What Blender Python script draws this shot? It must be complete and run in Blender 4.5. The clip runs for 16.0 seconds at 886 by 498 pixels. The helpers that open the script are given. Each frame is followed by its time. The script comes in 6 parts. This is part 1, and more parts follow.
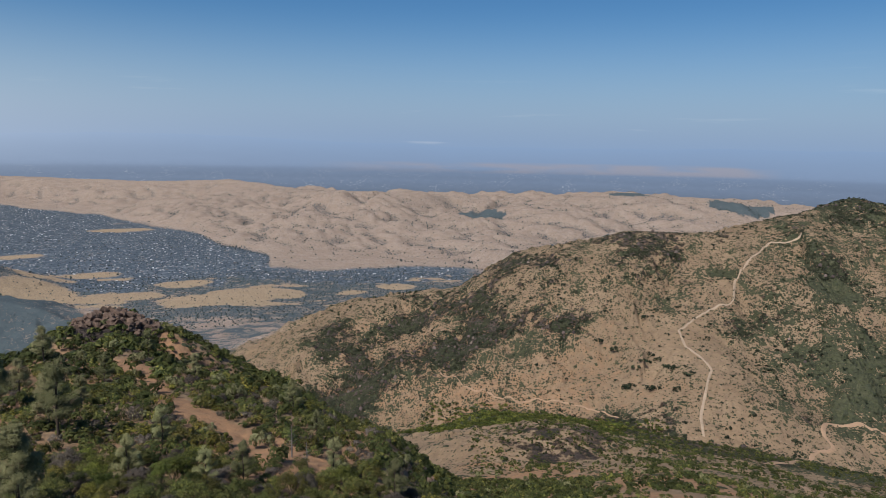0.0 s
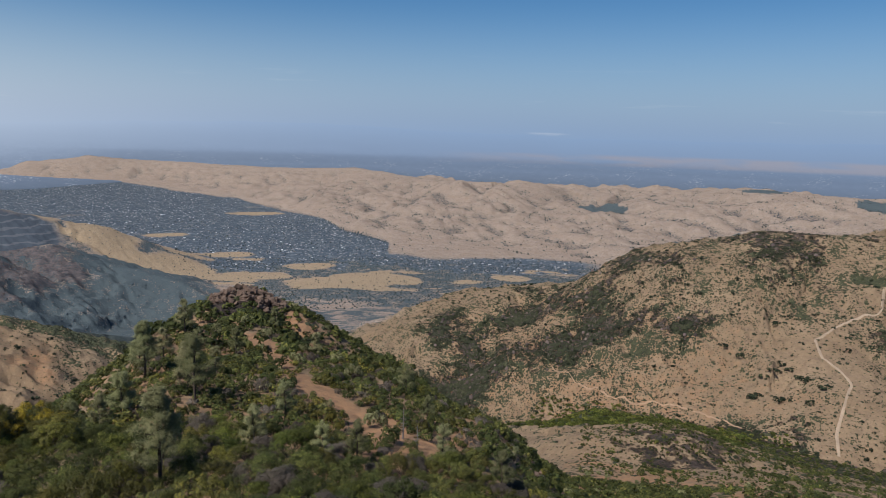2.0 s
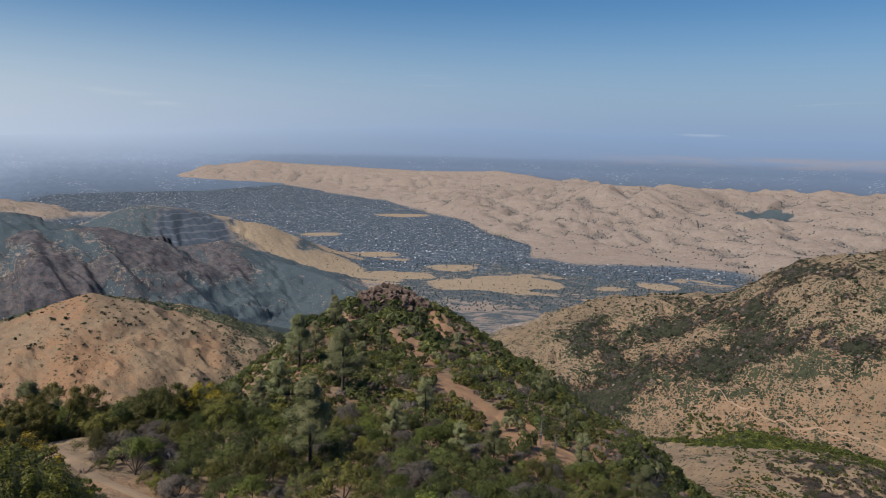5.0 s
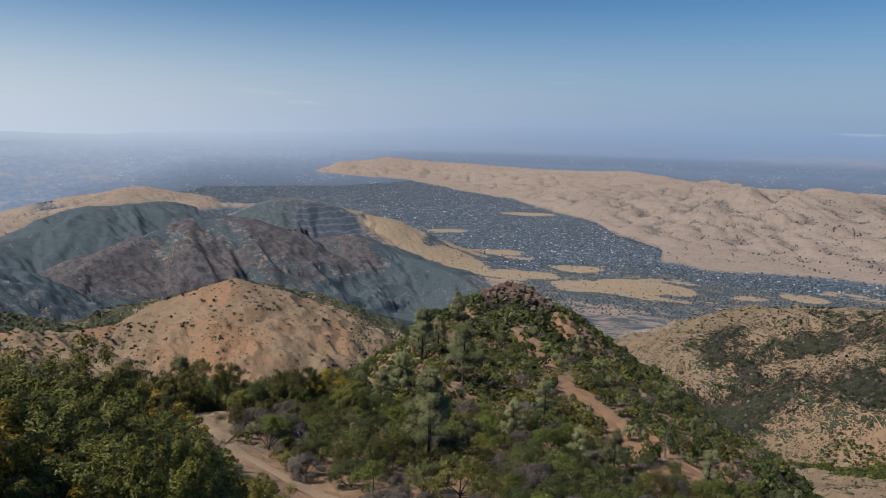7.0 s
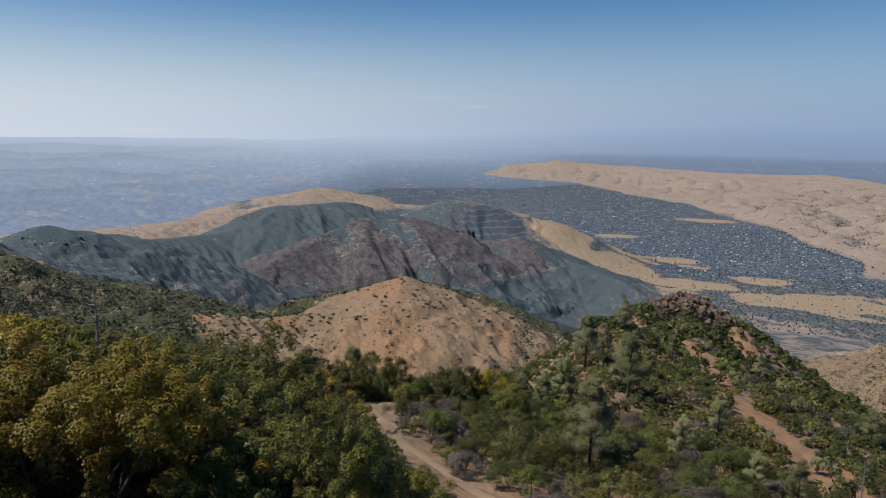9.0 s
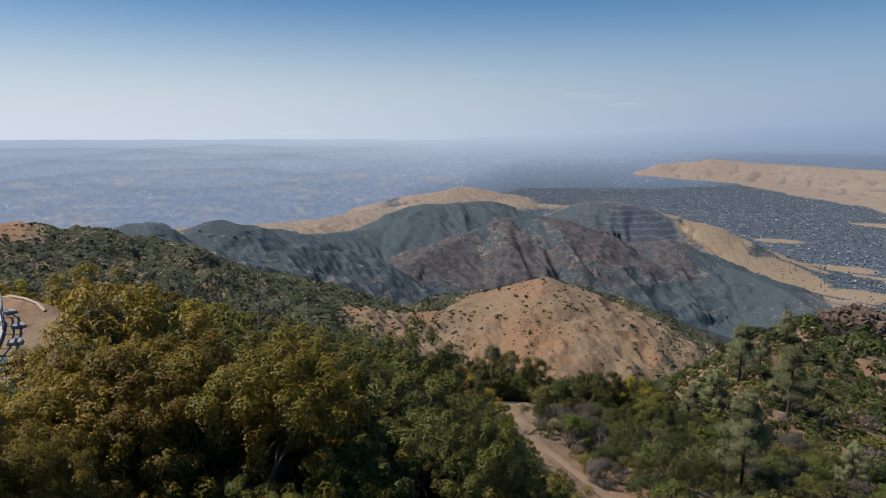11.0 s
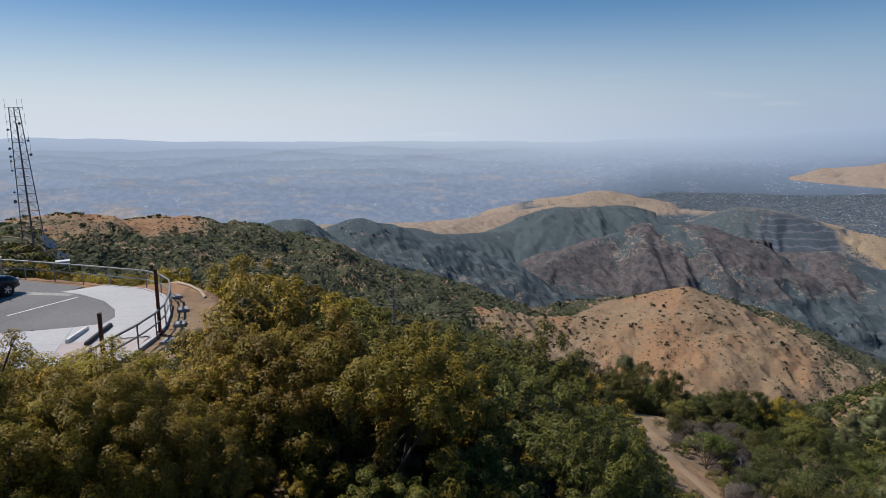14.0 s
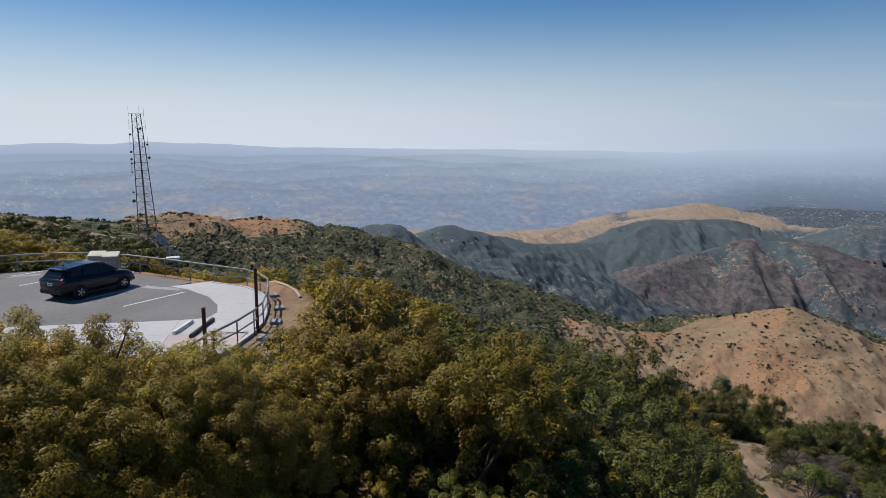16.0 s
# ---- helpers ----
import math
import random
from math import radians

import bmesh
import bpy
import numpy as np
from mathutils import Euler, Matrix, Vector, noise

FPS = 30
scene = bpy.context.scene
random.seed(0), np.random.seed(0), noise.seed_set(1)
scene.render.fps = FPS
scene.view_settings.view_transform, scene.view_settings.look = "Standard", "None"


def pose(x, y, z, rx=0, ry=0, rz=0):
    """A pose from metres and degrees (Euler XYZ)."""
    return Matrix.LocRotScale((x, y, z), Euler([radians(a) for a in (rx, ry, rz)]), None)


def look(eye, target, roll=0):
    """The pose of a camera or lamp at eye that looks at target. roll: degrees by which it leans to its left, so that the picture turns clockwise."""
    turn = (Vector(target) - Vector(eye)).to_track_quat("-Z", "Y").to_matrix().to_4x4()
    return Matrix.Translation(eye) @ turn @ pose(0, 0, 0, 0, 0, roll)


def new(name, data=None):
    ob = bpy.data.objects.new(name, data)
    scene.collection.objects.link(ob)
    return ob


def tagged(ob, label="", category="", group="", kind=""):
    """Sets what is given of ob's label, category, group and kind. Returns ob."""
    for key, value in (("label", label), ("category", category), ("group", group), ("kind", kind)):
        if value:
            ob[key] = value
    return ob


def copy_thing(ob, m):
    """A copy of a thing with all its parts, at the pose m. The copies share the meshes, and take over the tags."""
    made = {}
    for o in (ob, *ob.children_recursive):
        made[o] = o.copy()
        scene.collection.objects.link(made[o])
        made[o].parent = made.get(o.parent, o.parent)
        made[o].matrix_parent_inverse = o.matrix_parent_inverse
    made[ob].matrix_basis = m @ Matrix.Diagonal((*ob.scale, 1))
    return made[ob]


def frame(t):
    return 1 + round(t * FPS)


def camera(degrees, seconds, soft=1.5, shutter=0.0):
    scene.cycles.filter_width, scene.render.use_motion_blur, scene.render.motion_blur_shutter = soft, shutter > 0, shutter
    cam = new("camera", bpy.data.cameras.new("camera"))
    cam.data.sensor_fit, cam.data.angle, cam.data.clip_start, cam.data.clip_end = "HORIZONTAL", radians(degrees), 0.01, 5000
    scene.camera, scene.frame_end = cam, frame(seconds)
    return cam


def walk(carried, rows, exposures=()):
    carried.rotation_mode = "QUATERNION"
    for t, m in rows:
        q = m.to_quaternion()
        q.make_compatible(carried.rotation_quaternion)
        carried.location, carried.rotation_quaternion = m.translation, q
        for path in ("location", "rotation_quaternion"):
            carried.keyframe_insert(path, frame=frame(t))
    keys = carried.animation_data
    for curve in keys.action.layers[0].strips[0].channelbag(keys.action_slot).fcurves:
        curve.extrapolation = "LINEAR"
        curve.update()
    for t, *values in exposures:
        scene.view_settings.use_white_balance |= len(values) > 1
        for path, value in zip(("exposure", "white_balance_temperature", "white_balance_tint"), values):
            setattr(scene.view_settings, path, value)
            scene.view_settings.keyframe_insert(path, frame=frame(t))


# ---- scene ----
EYE = (0.0, 0.0, 8.0)
cam = camera(67.34, 16.0, 0.5)
# seconds, bearing (degrees to the left of the start), pitch, roll: the camera turns on the spot
PATH = [
    (0, -0.00, -8.75, -1.26),
    (0.5, 2.35, -9.06, -1.17),
    (1, 4.76, -9.25, -1.01),
    (1.5, 7.29, -9.43, -1.23),
    (2, 10.09, -9.78, -1.87),
    (2.5, 12.48, -9.92, -2.00),
    (3, 14.73, -10.25, -1.18),
    (3.5, 15.54, -10.18, -0.72),
    (3.7, 16.17, -10.12, -0.70),
    (5.8, 26.20, -9.87, -1.38),
    (6, 26.99, -9.93, -1.33),
    (6.5, 29.98, -10.17, -1.28),
    (7, 33.33, -10.21, -1.42),
    (7.5, 36.72, -10.21, -1.32),
    (8, 40.07, -10.32, -1.34),
    (8.5, 44.10, -10.28, -1.07),
    (9, 47.73, -10.19, -0.65),
    (9.5, 51.22, -10.17, -0.16),
    (10, 54.25, -10.32, 0.08),
    (10.2, 55.58, -10.36, 0.10),
    (12.3, 65.76, -10.18, 0.13),
    (12.5, 66.60, -10.22, 0.17),
    (13, 68.38, -10.09, 0.37),
    (13.5, 69.95, -9.95, 0.29),
    (14, 71.67, -10.09, 0.24),
    (14.5, 73.81, -10.21, -0.01),
    (15, 75.66, -10.05, 0.06),
    (15.5, 77.67, -9.74, -0.21),
    (16, 79.48, -9.41, -0.35),
]


def turned(bearing, pitch, roll):
    return pose(*EYE, 90 + pitch, 0, bearing) @ pose(0, 0, 0, 0, 0, -roll)


walk(cam, [(t, turned(b, p, r)) for t, b, p, r in PATH], [(0.0, 0.12, 6350, 11), (16.0, 0.12, 6350, 11)])

# ---- light ----
SUN_BEARING, SUN_HEIGHT = 146.0, 56.0
HAZE_EAST, HAZE_WEST = (0.230, 0.330, 0.490), (0.600, 0.655, 0.720)


def toward(bearing, height):
    a, h = radians(bearing), radians(height)
    return Vector((-math.sin(a) * math.cos(h), math.cos(a) * math.cos(h), math.sin(h)))


world = bpy.data.worlds.new("sky")
scene.world = world
world.use_nodes = True
wn, wl = world.node_tree.nodes, world.node_tree.links
sky = wn.new("ShaderNodeTexSky")
sky.sky_type, sky.sun_disc = "NISHITA", False
sky.sun_elevation, sky.sun_rotation = radians(SUN_HEIGHT), radians(-SUN_BEARING)
sky.altitude, sky.air_density, sky.dust_density, sky.ozone_density = 600, 1.0, 0.5, 4.0
clear = wn["Background"]
deep = wn.new("ShaderNodeHueSaturation")
deep.inputs["Saturation"].default_value = 1.28
wl.new(sky.outputs[0], deep.inputs["Color"])
wl.new(deep.outputs[0], clear.inputs[0])
clear.inputs[1].default_value = 0.075
# the haze that lies over the plains, whiter towards the sun, with a few thin streaks of cloud
way = wn.new("ShaderNodeTexCoord")
axis = wn.new("ShaderNodeSeparateXYZ")
wl.new(way.outputs["Generated"], axis.inputs[0])


def between(value_socket, low, high, a=0.0, b=1.0):
    r = wn.new("ShaderNodeMapRange")
    r.interpolation_type = "SMOOTHSTEP"
    for i, v in enumerate((low, high, a, b)):
        r.inputs[i + 1].default_value = v
    wl.new(value_socket, r.inputs[0])
    return r.outputs[0]


sunward = wn.new("ShaderNodeVectorMath")
sunward.operation = "DOT_PRODUCT"
sunward.inputs[1].default_value = toward(SUN_BEARING, 0)
wl.new(way.outputs["Generated"], sunward.inputs[0])
tone = wn.new("ShaderNodeMix")
tone.data_type = "RGBA"
wl.new(between(sunward.outputs["Value"], -0.9, 0.75), tone.inputs[0])
tone.inputs[6].default_value, tone.inputs[7].default_value = (*HAZE_EAST, 1), (*HAZE_WEST, 1)
stretch = wn.new("ShaderNodeMapping")
stretch.inputs["Scale"].default_value = (5, 5, 70)
wl.new(way.outputs["Generated"], stretch.inputs[0])
wisps = wn.new("ShaderNodeTexNoise")
wisps.inputs["Scale"].default_value, wisps.inputs["Detail"].default_value = 1.0, 5
wl.new(stretch.outputs[0], wisps.inputs[0])
streak = wn.new("ShaderNodeMath")
streak.operation = "MULTIPLY"
wl.new(between(wisps.outputs[0], 0.62, 0.80, 0, 0.35), streak.inputs[0])
wl.new(between(axis.outputs[2], 0.16, 0.05), streak.inputs[1])
cloudy = wn.new("ShaderNodeMix")
cloudy.data_type = "RGBA"
wl.new(streak.outputs[0], cloudy.inputs[0])
wl.new(tone.outputs[2], cloudy.inputs[6])
cloudy.inputs[7].default_value = (0.62, 0.66, 0.70, 1)
haze = wn.new("ShaderNodeBackground")
wl.new(cloudy.outputs[2], haze.inputs[0])
layered = wn.new("ShaderNodeMixShader")
thick = wn.new("ShaderNodeMath")
thick.operation = "POWER"
wl.new(between(axis.outputs[2], 0.20, -0.02), thick.inputs[0])
thick.inputs[1].default_value = 1.0
wl.new(thick.outputs[0], layered.inputs[0])
wl.new(clear.outputs[0], layered.inputs[1])
wl.new(haze.outputs[0], layered.inputs[2])
wl.new(layered.outputs[0], wn["World Output"].inputs[0])
sun = new("sun", bpy.data.lights.new("sun", "SUN"))
sun.data.energy, sun.data.angle, sun.data.color = 4.2, radians(0.53), (1.0, 0.955, 0.89)
sun.matrix_world = look(toward(SUN_BEARING, SUN_HEIGHT) * 50, (0, 0, 0))

# ---- the lie of the land ----
# Beyond NEAR metres the country is drawn together towards the eye, so that the far plains fit in.
NEAR, DEEP = 1000.0, 3650.0


def drawn(r):
    u = np.maximum(r - NEAR, 0) / DEEP
    return np.where(r > NEAR, NEAR + DEEP * u / (1 + u), r)


def lattice(ix, iy, seed):
    h = (ix.astype(np.int64) * 374761393 + iy.astype(np.int64) * 668265263 + seed * 974711) & 0xFFFFFFFF
    h = ((h ^ (h >> 13)) * 1274126177) & 0xFFFFFFFF
    return ((h ^ (h >> 16)) & 0xFFFF) / 65535.0


def value(x, y, seed=0):
    ix, iy = np.floor(x), np.floor(y)
    fx, fy = x - ix, y - iy
    fx, fy = fx * fx * (3 - 2 * fx), fy * fy * (3 - 2 * fy)
    a, b = lattice(ix, iy, seed), lattice(ix + 1, iy, seed)
    c, d = lattice(ix, iy + 1, seed), lattice(ix + 1, iy + 1, seed)
    return (a + (b - a) * fx) * (1 - fy) + (c + (d - c) * fx) * fy


def fbm(x, y, scale, octaves=4, seed=0, ridged=False):
    """Noise between -1 and 1, with features about scale metres wide."""
    total, size, weight, sum_w = 0, 1 / scale, 1.0, 0
    for k in range(octaves):
        v = 2 * value(x * size + 17.3 * k, y * size - 9.1 * k, seed + k) - 1
        total = total + weight * ((1 - 2 * np.abs(v)) if ridged else v)
        sum_w += weight
        weight, size = weight * 0.5, size * 2.03
    return total / sum_w


# height of the summit's flanks by bearing, at these distances
FLANK_R = (20, 40, 70, 110, 160, 250, 400, 650)
FLANKS = {
    -100: (-3, -6, -14, -30, -50, -90, -160, -250),
    -40: (-9, -20, -36, -52, -70, -110, -172, -262),
    -23: (-9, -20, -36, -52, -71, -110, -176, -265),
    -5: (-8, -19, -33, -62, -85, -130, -180, -260),
    7: (-8, -18, -30, -40, -62, -125, -220, -330),
    15: (-8, -17, -28, -37, -47, -115, -230, -360),
    27: (-7, -15, -25, -33, -41, -54, -185, -330),
    33: (-7, -15, -24, -31, -38, -85, -200, -330),
    43: (-7, -15, -21, -38, -75, -130, -210, -300),
    54: (-6, -13, -20, -40, -75, -130, -210, -300),
    67: (-5, -10, -27, -60, -100, -160, -240, -340),
    85: (-3, -4, -26, -58, -95, -150, -230, -330),
    95: (-2, -1, -9, -22, -40, -68, -115, -190),
    105: (-1, 0, -5, -10, -14, -24, -38, -70),
}
FLANKS_W = {
    115: (-1, 0, -1.5, -3.5, -8, -14, -30, -60),
    260: (-3, -6, -14, -30, -50, -90, -160, -250),
}
FLANKS.update(FLANKS_W)

# crests: bearing, distance, angle above the eye's level; slope on either side; roundness; roughness of the flanks
CRESTS = [
    ("north_peak", [(-60, 1700, -4.5), (-45, 1600, -4.0), (-33.6, 1500, -3.5), (-31.7, 1500, -3.0), (-30.2, 1450, -3.6), (-27.6, 1350, -4.8),
                    (-23.8, 1250, -6.2), (-19.6, 1200, -6.5), (-16, 1200, -6.6), (-13.4, 1250, -8.7), (-9.6, 1250, -9.8), (-2.4, 1250, -11.8),
                    (4.1, 1200, -12.9), (9, 1100, -15), (12.9, 1000, -19.3), (14.5, 950, -24)], 0.48, 14, 36),
    ("saddle_rib", [(-20.3, 1150, -8.5), (-20.5, 950, -14.2), (-22.8, 850, -17.2), (-22, 760, -21)], 0.40, 25, 10),
    ("red_knoll", [(-15, 420, -24.0), (-11, 400, -23.5), (-7, 390, -24.5)], 0.45, 8, 9),
    ("knob", [(30, 225, -14.9), (28.3, 240, -13.6), (26.6, 248, -13.3), (25, 242, -14.2), (23, 228, -15.4)], 0.75, 4, 1.2),
    ("red_hills", [(113, 600, -8.0), (106, 650, -7.0), (102, 700, -6.1), (100, 720, -6.6), (95.4, 800, -6.8), (92.7, 850, -6.8), (90.4, 900, -8.0), (85, 950, -11.5), (80, 950, -15)], 0.40, 20, 24),
    ("wood_hill", [(100, 1600, -8.5), (90, 1550, -8.4), (85.6, 1500, -7.3), (82, 1480, -9.0), (79, 1450, -10.8), (75, 1400, -13)], 0.52, 18, 45),
    ("wood_hill_far", [(90, 2000, -9.5), (84, 1950, -8.6), (79, 1900, -7.4), (74.8, 2000, -8.3), (71, 2000, -10.5), (69, 1900, -13)], 0.52, 20, 50),
    ("tan_hill", [(72, 800, -20), (67.2, 850, -16.8), (64.3, 870, -15.9), (60.4, 890, -15.5), (56.4, 900, -14.1), (53.4, 900, -13.1), (50.9, 900, -12.6), (48.4, 915, -14.2), (45.4, 905, -15.8), (41.4, 890, -18.0), (38, 880, -21)], 0.50, 3, 38),
    ("tan_hill_back", [(51.1, 900, -12.8), (45, 1100, -14.4), (38, 1300, -16.0), (33, 1450, -17.0)], 0.80, 6, 12),
    ("eagle_peak", [(68.6, 2000, -15.2), (61.5, 2300, -10.5), (56.7, 2500, -8.4), (54.8, 2550, -7.7), (49.9, 2600, -7.6), (44.5, 2700, -9.4),
                    (41.1, 2700, -9.0), (38.4, 2700, -10.4), (32.3, 2500, -12.4), (29.9, 2400, -13.7), (24, 2300, -16)], 0.50, 10, 92),
    ("green_dome", [(78, 3700, -9.5), (71.2, 3800, -8.9), (66, 4000, -8.5), (61.4, 4200, -6.5), (56.7, 4300, -6.2), (52.4, 4300, -7.3), (48, 4300, -8.6)], 0.42, 40, 60),
    ("quarry_hill", [(50.4, 4800, -7.5), (47, 5000, -6.0), (44.1, 5000, -6.3), (39.2, 5000, -7.5), (37.2, 4900, -9.9)], 0.42, 60, 40),
    ("tan_ridge", [(79, 5000, -9.2), (76.5, 5200, -8.1), (71.6, 5500, -8.0), (70, 5700, -7.6), (68.5, 6000, -7.6), (65.0, 6500, -6.9), (63.5, 6800, -6.9), (62.0, 7000, -6.3), (59.5, 7800, -6.2), (58.2, 8600, -5.0), (56.7, 8200, -6.1), (54, 8000, -6.1), (52, 8000, -6.4), (47.5, 8000, -6.6), (43, 8000, -7.4)], 0.22, 30, 42),
    ("foothills_west", [(45, 17000, -4.1), (43, 17000, -3.5), (40.5, 16800, -2.75), (38, 16400, -2.55), (33, 15800, -2.8), (24.5, 13800, -3.2), (18, 12300, -3.1), (11.8, 10500, -4.0)], 0.19, 250, 180),
    ("foothills_east", [(16, 11000, -4.0), (11.8, 10500, -4.0), (3.5, 9500, -3.9), (-5.5, 9000, -4.7), (-14.9, 9500, -3.6), (-21.5, 9500, -3.8), (-28.4, 9500, -4.3), (-45, 9500, -4.5)], 0.085, 250, 205),
    ("yellow_knolls", [(39, 5200, -10.4), (34.8, 4700, -11.3), (29, 4600, -12.0), (22, 4700, -12.0), (15, 4900, -11.4)], 0.10, 60, 26),
]
# the bare orange earth slip on the flank of the spur
SLIP = [(26.3, 166), (25.5, 158), (23.9, 133), (20.7, 109), (17.1, 94), (13.0, 86), (10.5, 82)]
# where the foothills rise from the valley floor
FOOT_B = (-60, -10, 7, 14.7, 18.3, 21.3, 24.5, 28, 32, 37, 41, 46)
FOOT_R = (5300, 5300, 5400, 5600, 6900, 8000, 9500, 11200, 12500, 14200, 15500, 16500)
FLOOR_R = (0, 200, 650, 1000, 1500, 2000, 3000, 4500, 6000, 9000, 16000, 80000)
FLOOR_Z = (-60, -160, -330, -420, -500, -590, -800, -965, -1010, -1085, -1120, -1130)


def plan(bearing, r):
    a = np.radians(bearing)
    return -np.sin(a) * r, np.cos(a) * r


def from_slip(x, y):
    d = np.full(x.shape, 1e9)
    line = [plan(b, r) for b, r in SLIP]
    for (ax, ay), (bx, by) in zip(line, line[1:]):
        t = np.clip(((x - ax) * (bx - ax) + (y - ay) * (by - ay)) / ((bx - ax) ** 2 + (by - ay) ** 2), 0, 1)
        d = np.minimum(d, np.hypot(x - ax - t * (bx - ax), y - ay - t * (by - ay)))
    return d + 4.2 * fbm(x, y, 12, 4, 18)


# how much deeper than usual the gullies of these hills are cut
CUT = {"eagle_peak": 1.1, "wood_hill": 1.2, "wood_hill_far": 1.2, "green_dome": 0.9, "quarry_hill": 0.8, "tan_hill": 1.15, "north_peak": 1.25, "tan_ridge": 1.3, "red_hills": 1.3}


def crest_height(x, y, points, slope, rounding, rough, rounded=False, cut=1.0):
    best, gap, arc = np.full(x.shape, -1e9), np.zeros(x.shape), np.zeros(x.shape)
    nodes = [(*plan(b, r), EYE[2] + r * math.tan(radians(e))) for b, r, e in points]
    run = 0.0
    for (ax, ay, az), (bx, by, bz) in zip(nodes, nodes[1:]):
        dx, dy = bx - ax, by - ay
        t = np.clip(((x - ax) * dx + (y - ay) * dy) / (dx * dx + dy * dy), 0, 1)
        d = np.hypot(x - ax - t * dx, y - ay - t * dy)
        h = az + t * (bz - az) - slope * (np.sqrt(d * d + rounding * rounding) - rounding)
        gap, arc = np.where(h > best, d, gap), np.where(h > best, run + t * math.hypot(dx, dy), arc)
        best = np.maximum(best, h)
        run += math.hypot(dx, dy)
    if rounded:
        # rounded tops between sharp creases
        return best + rough * np.clip(0.10 + gap / 950, 0, 1.1) * (-0.75 * fbm(x + 0.3 * y, y, 1250, 3, 1350, True) - 0.35 * fbm(x, y + 0.4 * x, 420, 3, 1360, True))
    # sharp spurs and gullies that run down from the crest, with broken ground on them
    scale = rough * 3.2
    bend = 0.5 * scale * fbm(x, y, scale * 2, 2, int(scale))
    spurs = fbm(arc + bend, gap * 0.22, scale * 0.8, 4, int(scale) + 5, True)
    rills = fbm(arc + 0.6 * bend, gap * 0.30, scale * 0.26, 3, int(scale) + 9, True)
    form = 0.62 * spurs + 0.20 * rills + 0.22 * fbm(x, y, scale * 0.3, 4, int(scale), True)
    return best + cut * rough * np.clip(0.10 / cut + gap / scale, 0, 1.1) * form


def land(x, y):
    """The true height of the ground."""
    r = np.hypot(x, y)
    bearing = np.degrees(np.arctan2(-x, y))
    keys = sorted(FLANKS)
    turn = np.where(bearing < keys[0], bearing + 360, bearing)
    table = np.array([FLANKS[k] for k in keys])
    lr = np.log(np.clip(r, 20, 650))
    at_r = np.array([np.interp(lr, np.log(FLANK_R), row) for row in table])
    j = np.clip(np.searchsorted(keys, turn) - 1, 0, len(keys) - 2)
    k0, k1 = np.array(keys)[j], np.array(keys)[j + 1]
    f = np.clip((turn - k0) / (k1 - k0), 0, 1)
    f = f * f * (3 - 2 * f)
    i = np.arange(x.size)
    near = at_r[j, i] * (1 - f) + at_r[j + 1, i] * f
    near = near - 0.45 * np.maximum(r - 650, 0) + np.where(r < 20, (20 - r) * 0.1, 0)
    near = near + fbm(x, y, 30, 4, 3) * np.clip((r - 15) / 60, 0, 1) * np.clip(r * 0.02, 0, 3.5)
    sunk = 500 * np.clip((r - 7600) / 800, 0, 1) * np.clip((bearing - 55) / 5, 0, 1)
    layers = [near, np.interp(r, FLOOR_R, FLOOR_Z) - sunk + fbm(x, y, 400, 4, 8) * np.clip(r / 100, 0, 18) * np.clip((7000 - r) / 3000, 0.1, 1)]
    foot = np.interp(bearing, FOOT_B, FOOT_R) + 800 * fbm(x, y, 1500, 3, 15)
    rise = np.clip((r - foot) / 2200, 0, 1)
    rise = rise * (2 - rise)
    for name, points, slope, rounding, rough in CRESTS:
        h = crest_height(x, y, points, slope, rounding, rough, name.startswith("foothills"), CUT.get(name, 1.0))
        if name.startswith("foothills"):
            h = layers[1] + (h - layers[1]) * rise + np.where(rise <= 0, -15, 25 * np.clip(rise * 8, 0, 1))
        layers.append(h)
    top = np.max(layers, axis=0)
    soft = np.clip(r * 0.004, 0.5, 30)
    return top + soft * np.log(sum(np.exp(np.clip((h - top) / soft, -30, 0)) for h in layers)) - soft * 0.1


# the car park, flat on the summit's shoulder: the line of its railing, closed behind the viewpoint
RAIL = [(-36.5, -31), (-39.6, -25), (-42.0, -20.6), (-43.3, -18.0), (-43.6, -16.0), (-43.5, -14.0), (-42.8, -12.3), (-41.75, -10.7), (-40.5, -9.0), (-39.3, -7.4), (-38.1, -5.9), (-36.6, -4.0), (-35.3, -3.2), (-33.9, -2.7), (-32.3, -2.55), (-31.0, -2.5),
        (-29.0, -2.55), (-27.6, -2.8), (-26.1, -3.3), (-24.6, -3.95), (-22.7, -4.7)]


def from_lot(x, y, extra=0.0):
    """Distance outside the car park (negative inside); extra widens it along the gravel path."""
    ring = RAIL + [(-20.5, -6.0), (-20.5, -60.0), (-36.5, -60.0)]
    inside, d = np.zeros(x.shape, bool), np.full(x.shape, 1e9)
    for k, ((ax, ay), (bx, by)) in enumerate(zip(ring, ring[1:] + ring[:1])):
        if ay != by:
            inside ^= ((ay > y) != (by > y)) & (x < (bx - ax) * (y - ay) / (by - ay) + ax)
        t = np.clip(((x - ax) * (bx - ax) + (y - ay) * (by - ay)) / ((bx - ax) ** 2 + (by - ay) ** 2), 0, 1)
        d = np.minimum(d, np.hypot(x - ax - t * (bx - ax), y - ay - t * (by - ay)) - (extra if 11 <= k <= 17 else 0.0))
    return np.where(inside, -1.0, d)


